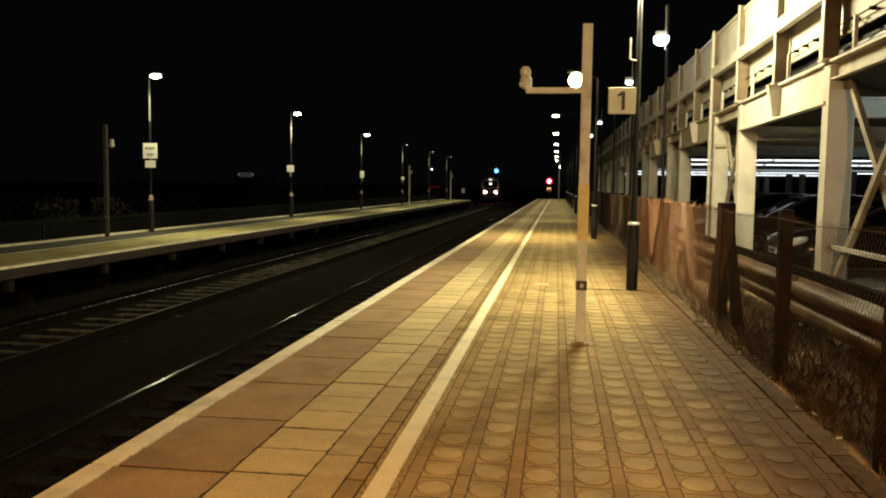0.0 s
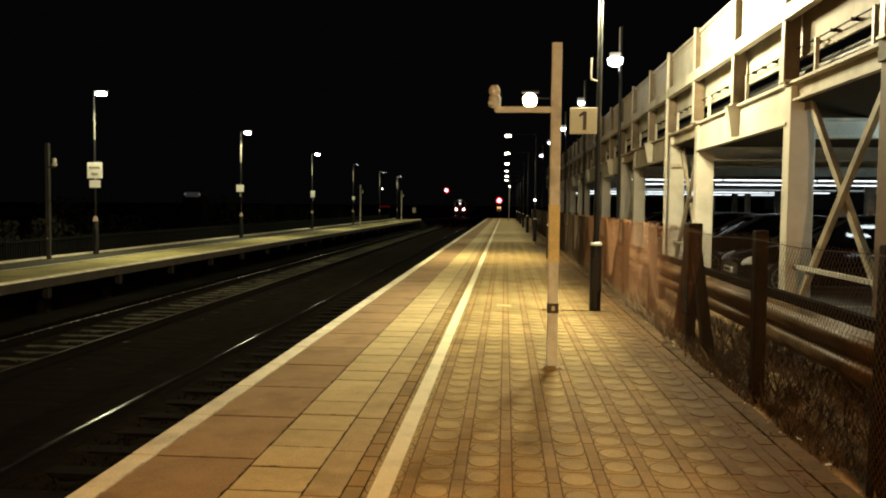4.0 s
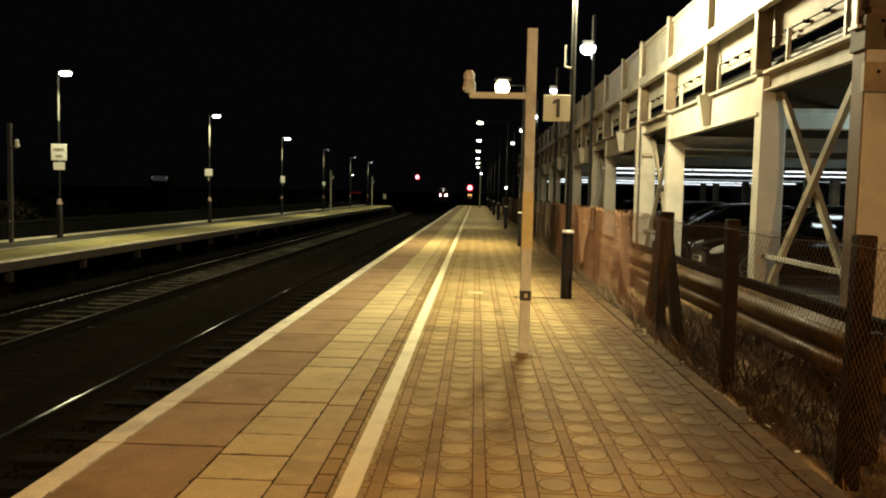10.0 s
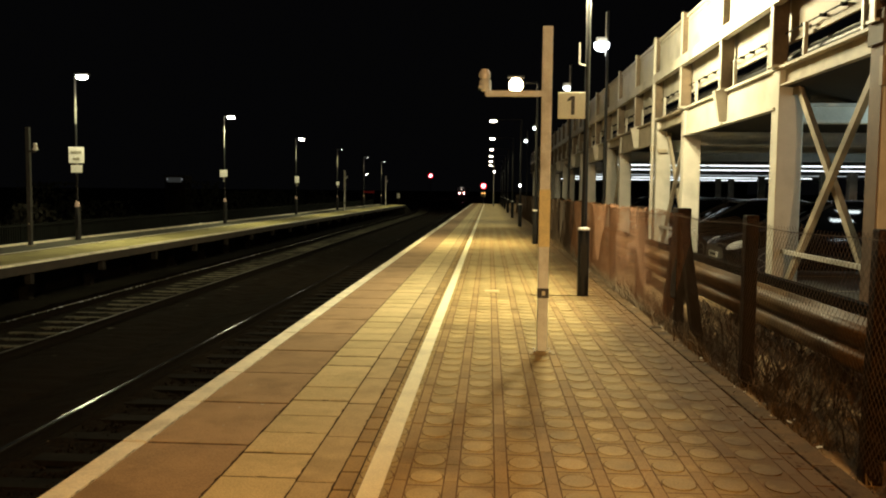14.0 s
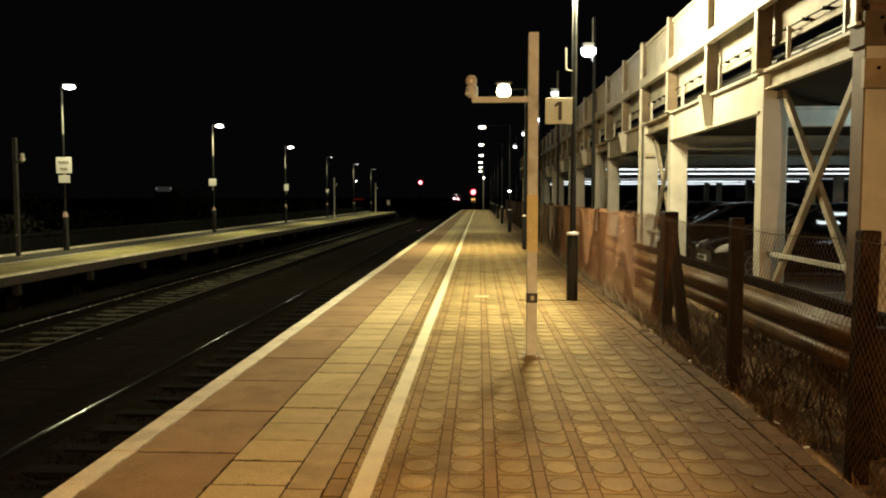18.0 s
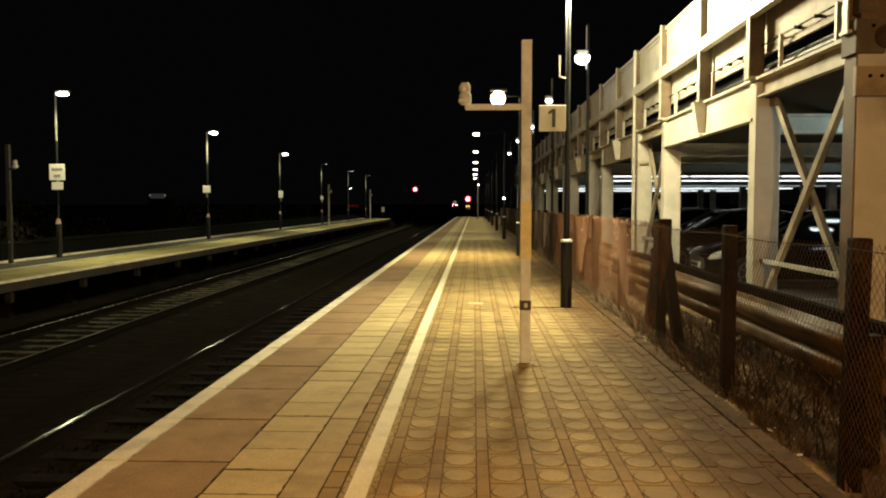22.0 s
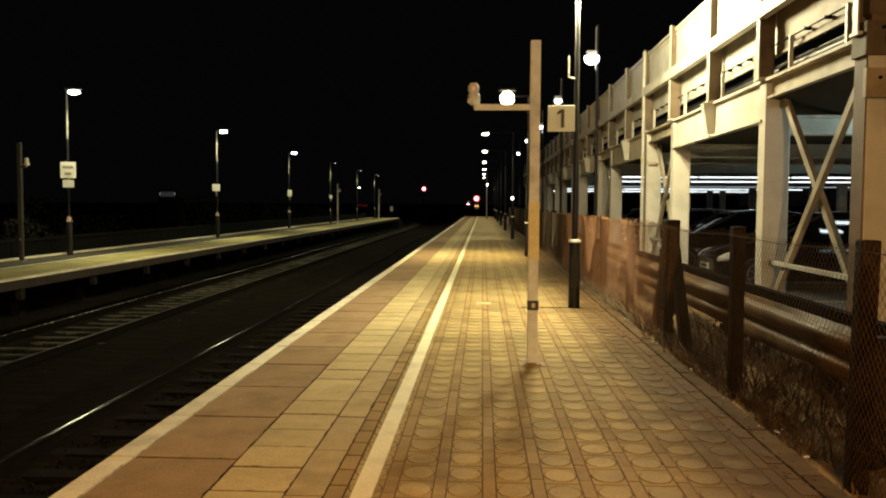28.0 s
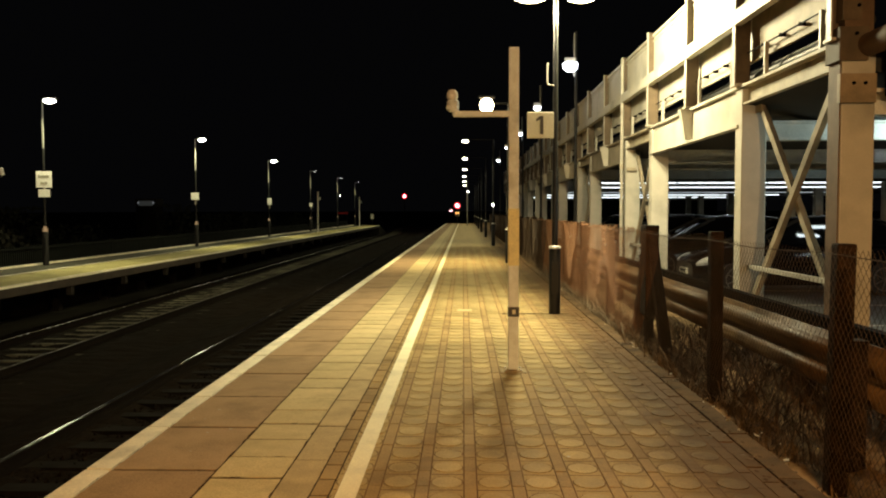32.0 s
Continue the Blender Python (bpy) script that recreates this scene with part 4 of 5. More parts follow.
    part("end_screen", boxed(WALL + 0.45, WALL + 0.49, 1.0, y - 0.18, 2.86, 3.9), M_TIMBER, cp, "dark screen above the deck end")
    for k, y in enumerate(POSTS_CP):
        if k < 3:
            continue
        piece("parapet_post", post, cp, 0, y)
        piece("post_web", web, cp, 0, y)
        if k == len(POSTS_CP) - 1:
            break
        braced = bay_is_braced(k)
        bay = []
        if braced or bay_is_braced(k - 1):
            piece("column", column, cp, 0, y)
            if k == 3:
                piece("column_cap", cap, cp, 0, y)
                piece("end_bracket", bracket, cp, 0, y)
            piece("base_plate", foot, cp, 0, y)
            piece("deck_beam", beam, cp, 0, y)
            piece("inner_column", inner, cp, 11.6, y)
        else:
            piece("gusset", gusset, cp, 0, y)
        if braced:
            bay.append(piece("channel_beam", channel, cp, 0, y))
            bay.append(piece("brace", brace, cp, 0, y))
            bay.append(piece("brace", brace2, cp, 0, y))
            bay.append(piece("guard_rail", guard, cp, 0, y))
        else:
            bay.append(piece("fascia_beam", fascia_dim if k in (7, 8) else fascia, cp, 0, y))
        bay.append(piece("mid_rail", rail_end if k == 3 else rail, cp, 0, y))
        bay.append(piece("rail_flange", rail2, cp, 0, y))
        bay.append(piece("upper_panel", upper, cp, 0, y))
        bay.append(piece("panel_clip", clips, cp, 0, y))
        bay.append(piece("lower_panel", lower_end if k == 3 else lower, cp, 0, y))
        bay.append(piece("cable_rod", rod, cp, 0, y))
        bay.append(piece("buffer_pipe", pipe, cp, 0, y))
        piece("stay", stay, cp, 0, y + 0.42)
        piece("stay", stay, cp, 0, y + 1.75)
        for ob in bay:  # the first bay is a little longer than the rest
            ob.scale.y = (POSTS_CP[k + 1] - y) / PITCH
    bm = bmesh.new()
    tube(bm, (WALL - 0.045, POSTS_CP[7] - 0.04, 0.0), (WALL - 0.045, POSTS_CP[7] - 0.04, 4.42), 0.032, n=12)
    pipe_down = part("downpipe", bm, M_CREAM, cp, "slim cream downpipe on a column")
    for z in (0.9, 2.3):
        bm = bmesh.new()
        tube(bm, (WALL - 0.045, POSTS_CP[7] - 0.04, z), (WALL - 0.045, POSTS_CP[7] - 0.04, z + 0.09), 0.042, n=12)
        part("pipe_collar", bm, M_CREAM_WORN_DIM, pipe_down)
    part("junction_box", boxed(WALL + 0.03, WALL + 0.2, POSTS_CP[7] - 0.18, POSTS_CP[7] - 0.112, 2.26, 2.33, bevel=0.006), M_CREAM_WORN_DIM, cp, "small box on a column")
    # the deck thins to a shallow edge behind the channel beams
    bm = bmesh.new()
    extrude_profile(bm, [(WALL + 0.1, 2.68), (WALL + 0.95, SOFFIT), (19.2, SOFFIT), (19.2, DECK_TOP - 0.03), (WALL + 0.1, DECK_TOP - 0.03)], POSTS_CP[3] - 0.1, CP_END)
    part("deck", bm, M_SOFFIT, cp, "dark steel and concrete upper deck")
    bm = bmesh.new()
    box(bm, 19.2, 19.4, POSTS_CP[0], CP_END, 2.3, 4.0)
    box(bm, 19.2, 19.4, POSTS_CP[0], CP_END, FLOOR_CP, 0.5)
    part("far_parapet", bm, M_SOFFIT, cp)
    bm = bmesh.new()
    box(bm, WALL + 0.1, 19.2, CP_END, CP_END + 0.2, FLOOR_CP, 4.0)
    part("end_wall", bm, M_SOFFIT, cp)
    return cp


car_park = build_car_park()
car_park_floor = structure("car_park_floor", boxed(3.02, 26.0, -8, CP_END + 6, -1.25, FLOOR_CP), M_CP_FLOOR, "worn grey concrete car park floor", "floor")
for k in range(10):
    y = 11.63 + 2.5 * (k - 1)
    part("bay_line", boxed(3.9, 8.6, y - 0.04, y + 0.04, FLOOR_CP, FLOOR_CP + 0.004), M_LITTER, car_park_floor, "worn white parking bay line")


def build_batten(x0, x1, y, z, radius=0.016, glow=None):
    b = thing("strip_light", pose(x0, y, z), "cool white strip light under the car park deck", "strip light", "strip lights")
    w = x1 - x0
    part("housing", boxed(0, w, -0.05, 0.05, 0.03, 0.08), M_GALV, b)
    bm = bmesh.new()
    tube(bm, (0.03, 0, 0.0), (w - 0.03, 0, 0.0), radius, n=10)
    if glow is M_FITTING:
        for v in bm.verts:
            v.co.y *= 1.7
    part("tube_lamp", bm, glow or M_BATTEN, b, "glowing white tube")


for by, bz, br, glow in ((24.6, 2.325, 0.016, M_BATTEN), (25.6, 2.22, 0.013, M_BATTEN), (31.2, 2.19, 0.012, M_BATTEN_DIM), (37.5, 2.22, 0.016, M_BATTEN), (45.0, 2.24, 0.018, M_BATTEN)):
    for k in range(4):
        build_batten(3.7 + 2.7 * k, 6.4 + 2.7 * k, by, bz, br, glow)
for x, y in ((4.9, 8.85), (8.0, 18.0), (8.0, 27.0), (8.0, 40.0)):
    build_batten(x, x + 1.4, y, 2.41)

# a wide fitting near the front bays, which the windows of the parked car mirror
build_batten(7.5, 8.3, 12.92, 2.36, 0.03, M_FITTING)


# ---- cars ----
def build_car(x, y, paint, label, turn=0.0):
    """A hatchback that points along -y."""
    car = thing("car", pose(x, y, FLOOR_CP, 0, 0, turn) @ Matrix.Diagonal((1, 1, 1.04, 1)), label, "car", "parked cars")
    stations = [  # y, half width, bottom, shoulder
        (0.0, 0.62, 0.30, 0.56), (0.10, 0.76, 0.22, 0.66), (0.45, 0.85, 0.19, 0.78), (1.2, 0.88, 0.19, 0.92),
        (2.0, 0.89, 0.19, 0.95), (3.1, 0.88, 0.19, 0.97), (3.8, 0.84, 0.22, 0.99), (4.05, 0.74, 0.32, 0.92)]
    bm, last = bmesh.new(), None
    for sy, hw, z0, z1 in stations:
        sy *= 1.07
        ring = [bm.verts.new(p) for p in ((-hw * 0.9, sy, z0), (-hw, sy, z0 + 0.15), (-hw * 0.985, sy, z1 - 0.1), (-hw * 0.86, sy, z1), (0, sy, z1 + 0.035),
                                          (hw * 0.86, sy, z1), (hw * 0.985, sy, z1 - 0.1), (hw, sy, z0 + 0.15), (hw * 0.9, sy, z0))]
        if last:
            for k in range(8):
                bm.faces.new((last[k], last[k + 1], ring[k + 1], ring[k])).smooth = True
            bm.faces.new((last[8], last[0], ring[0], ring[8]))
        else:
            bm.faces.new(ring)
        last = ring
    bm.faces.new(last[::-1])
    body = part("body", bm, paint, car, "glossy bodywork")
    bm, last = bmesh.new(), None
    for sy, hw, z0, z1 in ((1.05, 0.74, 0.90, 0.93), (1.85, 0.66, 0.93, 1.38), (2.5, 0.65, 0.94, 1.45), (3.3, 0.63, 0.95, 1.40), (3.95, 0.66, 0.96, 0.99)):
        sy *= 1.07
        ring = [bm.verts.new(p) for p in ((-hw - 0.1 * (z1 > 1.1), sy, z0), (-hw, sy, z1 - 0.05 * (z1 > 1.1)), (-hw * 0.8, sy, z1), (hw * 0.8, sy, z1), (hw, sy, z1 - 0.05 * (z1 > 1.1)), (hw + 0.1 * (z1 > 1.1), sy, z0))]
        if last:
            for k in range(5):
                bm.faces.new((last[k], last[k + 1], ring[k + 1], ring[k])).smooth = k in (1, 2, 3)
        last = ring
    part("window_glass", bm, M_GLASS, car, "dark reflecting glass")
    bm = bmesh.new()
    grid = []
    for i in range(9):  # a shell crowned both ways
        v = i / 8
        grid.append([bm.verts.new((0.66 * u, 1.86 + 1.84 * v, 1.405 + 0.075 * (1 - (2 * v - 1) ** 2) - 0.055 * abs(u) ** 3)) for u in (-1, -0.9, -0.7, -0.4, 0, 0.4, 0.7, 0.9, 1)])
    for a, b in zip(grid, grid[1:]):
        for k in range(8):
            bm.faces.new((a[k], a[k + 1], b[k + 1], b[k])).smooth = True
    rim = [row[0] for row in grid] + grid[-1][1:] + [row[8] for row in grid[-2::-1]] + grid[0][7:0:-1]
    low = [bm.verts.new((v.co.x * 0.98, v.co.y, v.co.z - 0.03)) for v in rim]
    for k in range(len(rim)):
        bm.faces.new((rim[k], rim[(k + 1) % len(rim)], low[(k + 1) % len(rim)], low[k]))
    part("roof", bm, paint, car)
    for s in (-1, 1):
        for p in (((s * 0.76, 1.05, 0.95), (s * 0.64, 2.0, 1.4)), ((s * 0.66, 2.72, 0.96), (s * 0.63, 2.72, 1.44)), ((s * 0.66, 4.15, 1.0), (s * 0.6, 3.52, 1.41))):
            bm = bmesh.new()
            bar(bm, *p, 0.06, 0.05)
            part("window_pillar", bm, M_RUBBER, car, "matt black pillar")
        bm = bmesh.new()
        box(bm, s * 0.86, s * 1.0, 1.3, 1.42, 0.95, 1.07, bevel=0.025)
        part("mirror", bm, paint, car)
        bm = bmesh.new()
        lathe(bm, (0, 0, 0), [(math.sin(math.pi * (k + 0.5) / 8), -math.cos(math.pi * (k + 0.5) / 8)) for k in range(8)], 14)
        bm.transform(pose(s * 0.735, 0.22, 0.63, 0, 0, s * 64) @ pose(0, 0, 0, 0, s * -20, 0) @ Matrix.Diagonal((0.21, 0.09, 0.075, 1)))
        part("headlamp", bm, M_LENS, car, "headlamp, white for its glint")
        for wy in (0.76, 3.54):
            bm = bmesh.new()
            tube(bm, (s * 0.70, wy, 0.31), (s * 0.905, wy, 0.31), 0.31, n=24)
            wheel = part("wheel", bm, M_RUBBER, car, "black tyre")
            bm = bmesh.new()
            tube(bm, (s * 0.9, wy, 0.31), (s * 0.912, wy, 0.31), 0.05, n=12)
            for k in range(7):
                a = 2 * math.pi * k / 7
                bar(bm, (s * 0.908, wy + 0.03 * math.cos(a), 0.31 + 0.03 * math.sin(a)), (s * 0.908, wy + 0.205 * math.cos(a), 0.31 + 0.205 * math.sin(a)), 0.035, 0.014)
            for k in range(24):
                a, b = 2 * math.pi * k / 24, 2 * math.pi * (k + 1) / 24
                bar(bm, (s * 0.908, wy + 0.21 * math.cos(a), 0.31 + 0.21 * math.sin(a)), (s * 0.908, wy + 0.21 * math.cos(b), 0.31 + 0.21 * math.sin(b)), 0.014, 0.022)
            part("rim", bm, M_ALLOY, wheel, "spoked alloy rim")
    part("grille", boxed(-0.42, 0.42, -0.012, 0.05, 0.24, 0.36), M_UNDER, car, "black grille")
    plate = part("number_plate", boxed(-0.26, 0.26, -0.03, 0.0, 0.37, 0.48), M_PLATE, car, "pale plate")
    part("plate_bar", boxed(-0.2, 0.2, -0.034, -0.03, 0.405, 0.45), M_INK, plate)
    return car


build_car(4.43, 16.5, M_CARBLACK, "black hatchback parked nose to the fence under the deck", -90)
for cx, cy, paint in ((4.05, 20.4, M_CARBLACK), (4.2, 25.4, M_CARGREY), (4.1, 27.9, M_CARBLACK), (4.1, 32.9, M_CARGREY), (13.4, 15.4, M_CARGREY), (13.3, 17.9, M_CARBLACK), (13.5, 22.9, M_CARGREY)):
    build_car(cx, cy, paint, "dark hatchback parked deep under the deck", -90)


# ---- boundary: dirt strip, barrier, fence ----
def build_verge():
    bm = bmesh.new()
    rng = random.Random(3)
    ys, xs = np.arange(-8, END1, 0.3), [1.84, 1.95, 2.1, 2.3, 2.5, 2.7, 2.9, 3.0, 3.05]
    heights = [-0.03, -0.05, -0.05, -0.01, 0.05, 0.10, 0.12, 0.11, -0.16]
    grid = []
    for y in ys:
        grid.append([bm.verts.new((x, y, z + rng.uniform(-0.045, 0.045) * (x > 1.9) * (x < 3.02))) for x, z in zip(xs, heights)])
    for a, b in zip(grid, grid[1:]):
        for k in range(len(xs) - 1):
            bm.faces.new((a[k], a[k + 1], b[k + 1], b[k])).smooth = True
    structure("verge", bm, M_DIRT, "strip of dry soil and weeds behind the platform", "verge")


build_verge()


def build_barrier():
    b = thing("crash_barrier", pose(2.45, 0, 0), "long corrugated steel crash barrier in front of the car park", "barrier")
    # flat lip, then two waves that bulge towards the platform, each with a narrow crest
    prof = [(0.0, 0.655), (0.0, 0.612), (-0.045, 0.606), (-0.074, 0.593), (-0.086, 0.572), (-0.086, 0.545), (-0.05, 0.50), (-0.01, 0.465), (-0.01, 0.436),
            (-0.05, 0.43), (-0.078, 0.418), (-0.087, 0.40), (-0.087, 0.355), (-0.06, 0.31), (-0.03, 0.285)]
    prof += [(x + 0.012, z) for x, z in reversed(prof)]
    y = -2.0
    me = None
    while y < CP_END:
        if me is None:
            bm = bmesh.new()
            extrude_profile(bm, prof, 0.0, 3.3)
            for face in bm.faces:
                face.smooth = len(face.verts) == 4
            me = data_of("beam_section", bm, M_ARMCO)
        piece("beam_section", me, b, 2.45 - (0.004 if int(y) % 2 else 0), y)
        y += 3.3
    bm = bmesh.new()
    box(bm, 0.02, 0.13, -0.05, 0.05, -0.15, 0.64)
    box(bm, 0.0, 0.02, -0.04, 0.04, 0.36, 0.60)
    me = data_of("barrier_post", bm, M_ARMCO)
    y = -1.0
    while y < CP_END:
        piece("barrier_post", me, b, 2.45, y)
        y += 2.4
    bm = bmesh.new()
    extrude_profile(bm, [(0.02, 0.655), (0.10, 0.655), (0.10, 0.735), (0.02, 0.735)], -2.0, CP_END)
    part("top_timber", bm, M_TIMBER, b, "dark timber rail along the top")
    return b


build_barrier()
FENCE_X = 1.98
FENCE_POSTS = [2.25, 4.53, 6.63, 8.92, 11.2] + [11.2 + 2.4 * k for k in range(1, 21)]


def build_fence():
    f = thing("chain_link_fence", pose(FENCE_X, 0, 0), "low rusty chain-link fence on dark concrete posts", "fence")
    bm = bmesh.new()
    box(bm, -0.05, 0.05, -0.05, 0.05, -0.2, 1.31, bevel=0.012)
    me = data_of("fence_post", bm, M_FENCE_POST)
    rng = random.Random(8)
    for y in FENCE_POSTS:
        ob = piece("fence_post", me, f, FENCE_X, y, rng.uniform(-0.012, 0.012))
        ob.rotation_euler = (radians(rng.uniform(-1.2, 1.2)), radians(rng.uniform(-1.2, 1.2)), radians(rng.uniform(-6, 6)))
    for y in (8.92, 23.2, 37.6):
        for s in (-1, 1):
            bm = bmesh.new()
            bar(bm, (0, y + s * 0.06, 1.22), (0.02, y + s * 0.78, -0.1), 0.10, 0.10)
            part("strut", bm, M_FENCE_POST, f, "raking concrete strut")
        part("thick_post", boxed(-0.07, 0.075, y - 0.13, y + 0.13, 0.35, 1.325, bevel=0.015), M_FENCE_POST, f, "wide straining post")
    # woven wires: two slanting sets that cross into diamonds
    bm, near, far = bmesh.new(), bmesh.new(), bmesh.new()
    height, step = 1.265, 0.05
    y = 1.0
    r = random.Random(4)
    while y < FENCE_POSTS[-1]:
        wob = 0.02 * math.sin(y * 1.7) + 0.012 * math.sin(y * 4.1 + 1)
        top = height + 0.018 * math.sin(y * 2.6) + 0.012 * math.sin(y * 7.3)
        w = 0.0018 if y < 6.5 else 0.0022 if y < 9 else 0.0026 if y < 13.5 else 0.004
        for s in (-1, 1):
            bar(near if y < 9.1 else bm if y < 20 else far, (-0.064 + 0.006 * s + wob * 0.3, y, 0.02), (-0.064 + 0.006 * s + wob, y + s * 1.05, top), w, w)
        y += step if y < 22 else step * 1.5
    for z in (1.25,):
        for a, b in zip(FENCE_POSTS, FENCE_POSTS[1:]):
            mid = (a + b) / 2
            bar(near, (-0.07, a, z), (-0.07, mid, z - 0.022), 0.005, 0.005)
            bar(near, (-0.07, mid, z - 0.022), (-0.07, b, z), 0.005, 0.005)
    # loose, bent ends along the top of the mesh
    for _ in range(520):
        y = 9.0 + 13 * r.random()
        z, lean = height + r.uniform(-0.05, 0.01), r.uniform(-0.05, 0.05)
        bar(bm, (-0.064, y, z), (-0.064 + r.uniform(-0.02, 0.02), y + lean, z + r.uniform(0.01, 0.045)), 0.0035, 0.0035)
    part("wire_mesh", bm, M_WIRE, f, "rusty woven wire mesh", kind="stuff")
    part("wire_mesh", far, M_WIRE_DIM, f, "woven wire mesh farther along, coloured dark for less light", kind="stuff")
    part("wire_mesh", near, M_WIRE_DIM, f, "nearer woven wire mesh, coloured dark for less light", kind="stuff")
    return f


build_fence()


def build_stub_post():
    p = thing("short_post", pose(2.235, 4.86, 0.0), "short brown timber post between fence and crash barrier", "post")
    part("shaft", boxed(-0.05, 0.05, -0.05, 0.05, -0.1, 0.715, bevel=0.01), M_FENCE_POST, p, "weathered brown shaft")
    part("cap", boxed(-0.055, 0.055, -0.055, 0.055, 0.715, 0.73, bevel=0.006), M_FENCE_POST, p)


build_stub_post()


def build_weeds():
    rng = random.Random(21)
    bm = bmesh.new()

    def blade(x, y, z, h, lean, a, w):
        dx, dy = math.cos(a) * lean, math.sin(a) * lean
        px, py = -math.sin(a) * w, math.cos(a) * w
        v = [bm.verts.new((x - px, y - py, z)), bm.verts.new((x + px, y + py, z)),
             bm.verts.new((x + dx * 0.4 + px * 0.7, y + dy * 0.4 + py * 0.7, z + h * 0.6)), bm.verts.new((x + dx * 0.4 - px * 0.7, y + dy * 0.4 - py * 0.7, z + h * 0.6)),
             bm.verts.new((x + dx, y + dy, z + h))]
        bm.faces.new((v[0], v[1], v[2], v[3]))
        bm.faces.new((v[3], v[2], v[4]))

    for _ in range(900):
        y = rng.uniform(3.0, 26) if rng.random() < 0.85 else rng.uniform(26, 60)
        x = rng.choice((rng.gauss(1.98, 0.07), rng.uniform(1.9, 2.15), rng.uniform(1.92, 2.5)))
        tall = rng.choice((0.06, 0.09, 0.13, 0.2, 0.34)) * (0.55 if y < 9 else 1.0)
        for _ in range(rng.randint(8, 26)):
            a = rng.uniform(0, 6.283)
            h = tall * rng.uniform(0.4, 1.2)
            blade(x + rng.gauss(0, 0.045), y + rng.gauss(0, 0.07), -0.07, h, h * rng.uniform(0.3, 1.6), a, rng.uniform(0.0016, 0.006))
    dry, bm = bm, bmesh.new()
    for _ in range(230):
        y = 2.6 + 7.0 * rng.random()
        x = rng.uniform(2.1, 2.95)
        for _ in range(rng.randint(5, 14)):
            h = rng.uniform(0.06, 0.34)
            blade(x + rng.gauss(0, 0.08), y + rng.gauss(0, 0.1), -0.04 + 0.14 * max(0, min(1, (x - 2.2) / 0.5)), h, h * rng.uniform(0.3, 2.2), rng.uniform(0, 6.283), rng.uniform(0.003, 0.010))
    tagged(part("dead_bramble", bm, M_BRAMBLE), "dark dead bramble and stalks behind the fence", "weeds", kind="stuff")
    bm = dry
    for _ in range(260):
        x, y = rng.uniform(1.86, 2.12), rng.uniform(7.2, 15.5)
        for _ in range(rng.randint(6, 16)):
            h = rng.uniform(0.05, 0.26)
            blade(x + rng.gauss(0, 0.04), y + rng.gauss(0, 0.06), -0.06, h, h * rng.uniform(0.2, 1.3), rng.uniform(0, 6.283), rng.uniform(0.002, 0.007))
    tagged(part("dry_weeds", bm, M_DRY), "dry brown weeds and grass along the fence foot", "weeds", kind="stuff")
    bm = bmesh.new()
    for _ in range(900):
        y = rng.uniform(3, 40)
        x = 1.74 + abs(rng.gauss(0, 0.13)) - rng.random() ** 4 * 0.5
        r, a, z = rng.uniform(0.012, 0.035), rng.uniform(0, 6.28), 0.006 if x < 1.74 else -0.02
        pts = [bm.verts.new((x + r * math.cos(a + k * 1.571) * (1, 0.5)[k % 2], y + r * math.sin(a + k * 1.571) * (1, 0.5)[k % 2], z + rng.uniform(0.0, 0.018))) for k in range(4)]
        bm.faces.new(pts)
    tagged(part("fallen_leaves", bm, M_DRY), "brown fallen leaves along the paving edge", "leaves", kind="stuff")
    bm = bmesh.new()
    for _ in range(800):
        y = 2.5 + 34 * rng.random() ** 1.3
        x = 1.76 - abs(rng.gauss(0, 0.08)) * (1 + 0.5 * noise.noise((y * 0.6, 3.0, 1.0)))
        rad, a = rng.uniform(0.004, 0.02), rng.uniform(0, 6.28)
        ring = [bm.verts.new((x + rad * rng.uniform(0.5, 1.1) * math.cos(a + k * 1.047), y + 1.5 * rad * rng.uniform(0.5, 1.1) * math.sin(a + k * 1.047), 0.003)) for k in range(6)]
        top = bm.verts.new((x, y, 0.003 + rad * 0.12))
        for k in range(6):
            bm.faces.new((ring[k], ring[(k + 1) % 6], top))
    tagged(part("soil_drift", bm, M_SOIL), "dark soil and moss drifted over the paving edge", "soil", kind="stuff")
    bm = bmesh.new()
    for _ in range(54):
        y = rng.uniform(4.5, 22)
        x = 1.80 + abs(rng.gauss(0, 0.10))
        r, a = rng.uniform(0.01, 0.03), rng.uniform(0, 6.28)
        pts = [bm.verts.new((x + r * math.cos(a + k * 1.571) * (1, 0.6)[k % 2], y + r * math.sin(a + k * 1.571) * (1, 0.6)[k % 2], -0.005 + rng.uniform(0, 0.02))) for k in range(4)]
        bm.faces.new(pts)
    tagged(part("litter_scraps", bm, M_LITTER), "small pale scraps of litter by the kerb", "litter", kind="stuff")


build_weeds()


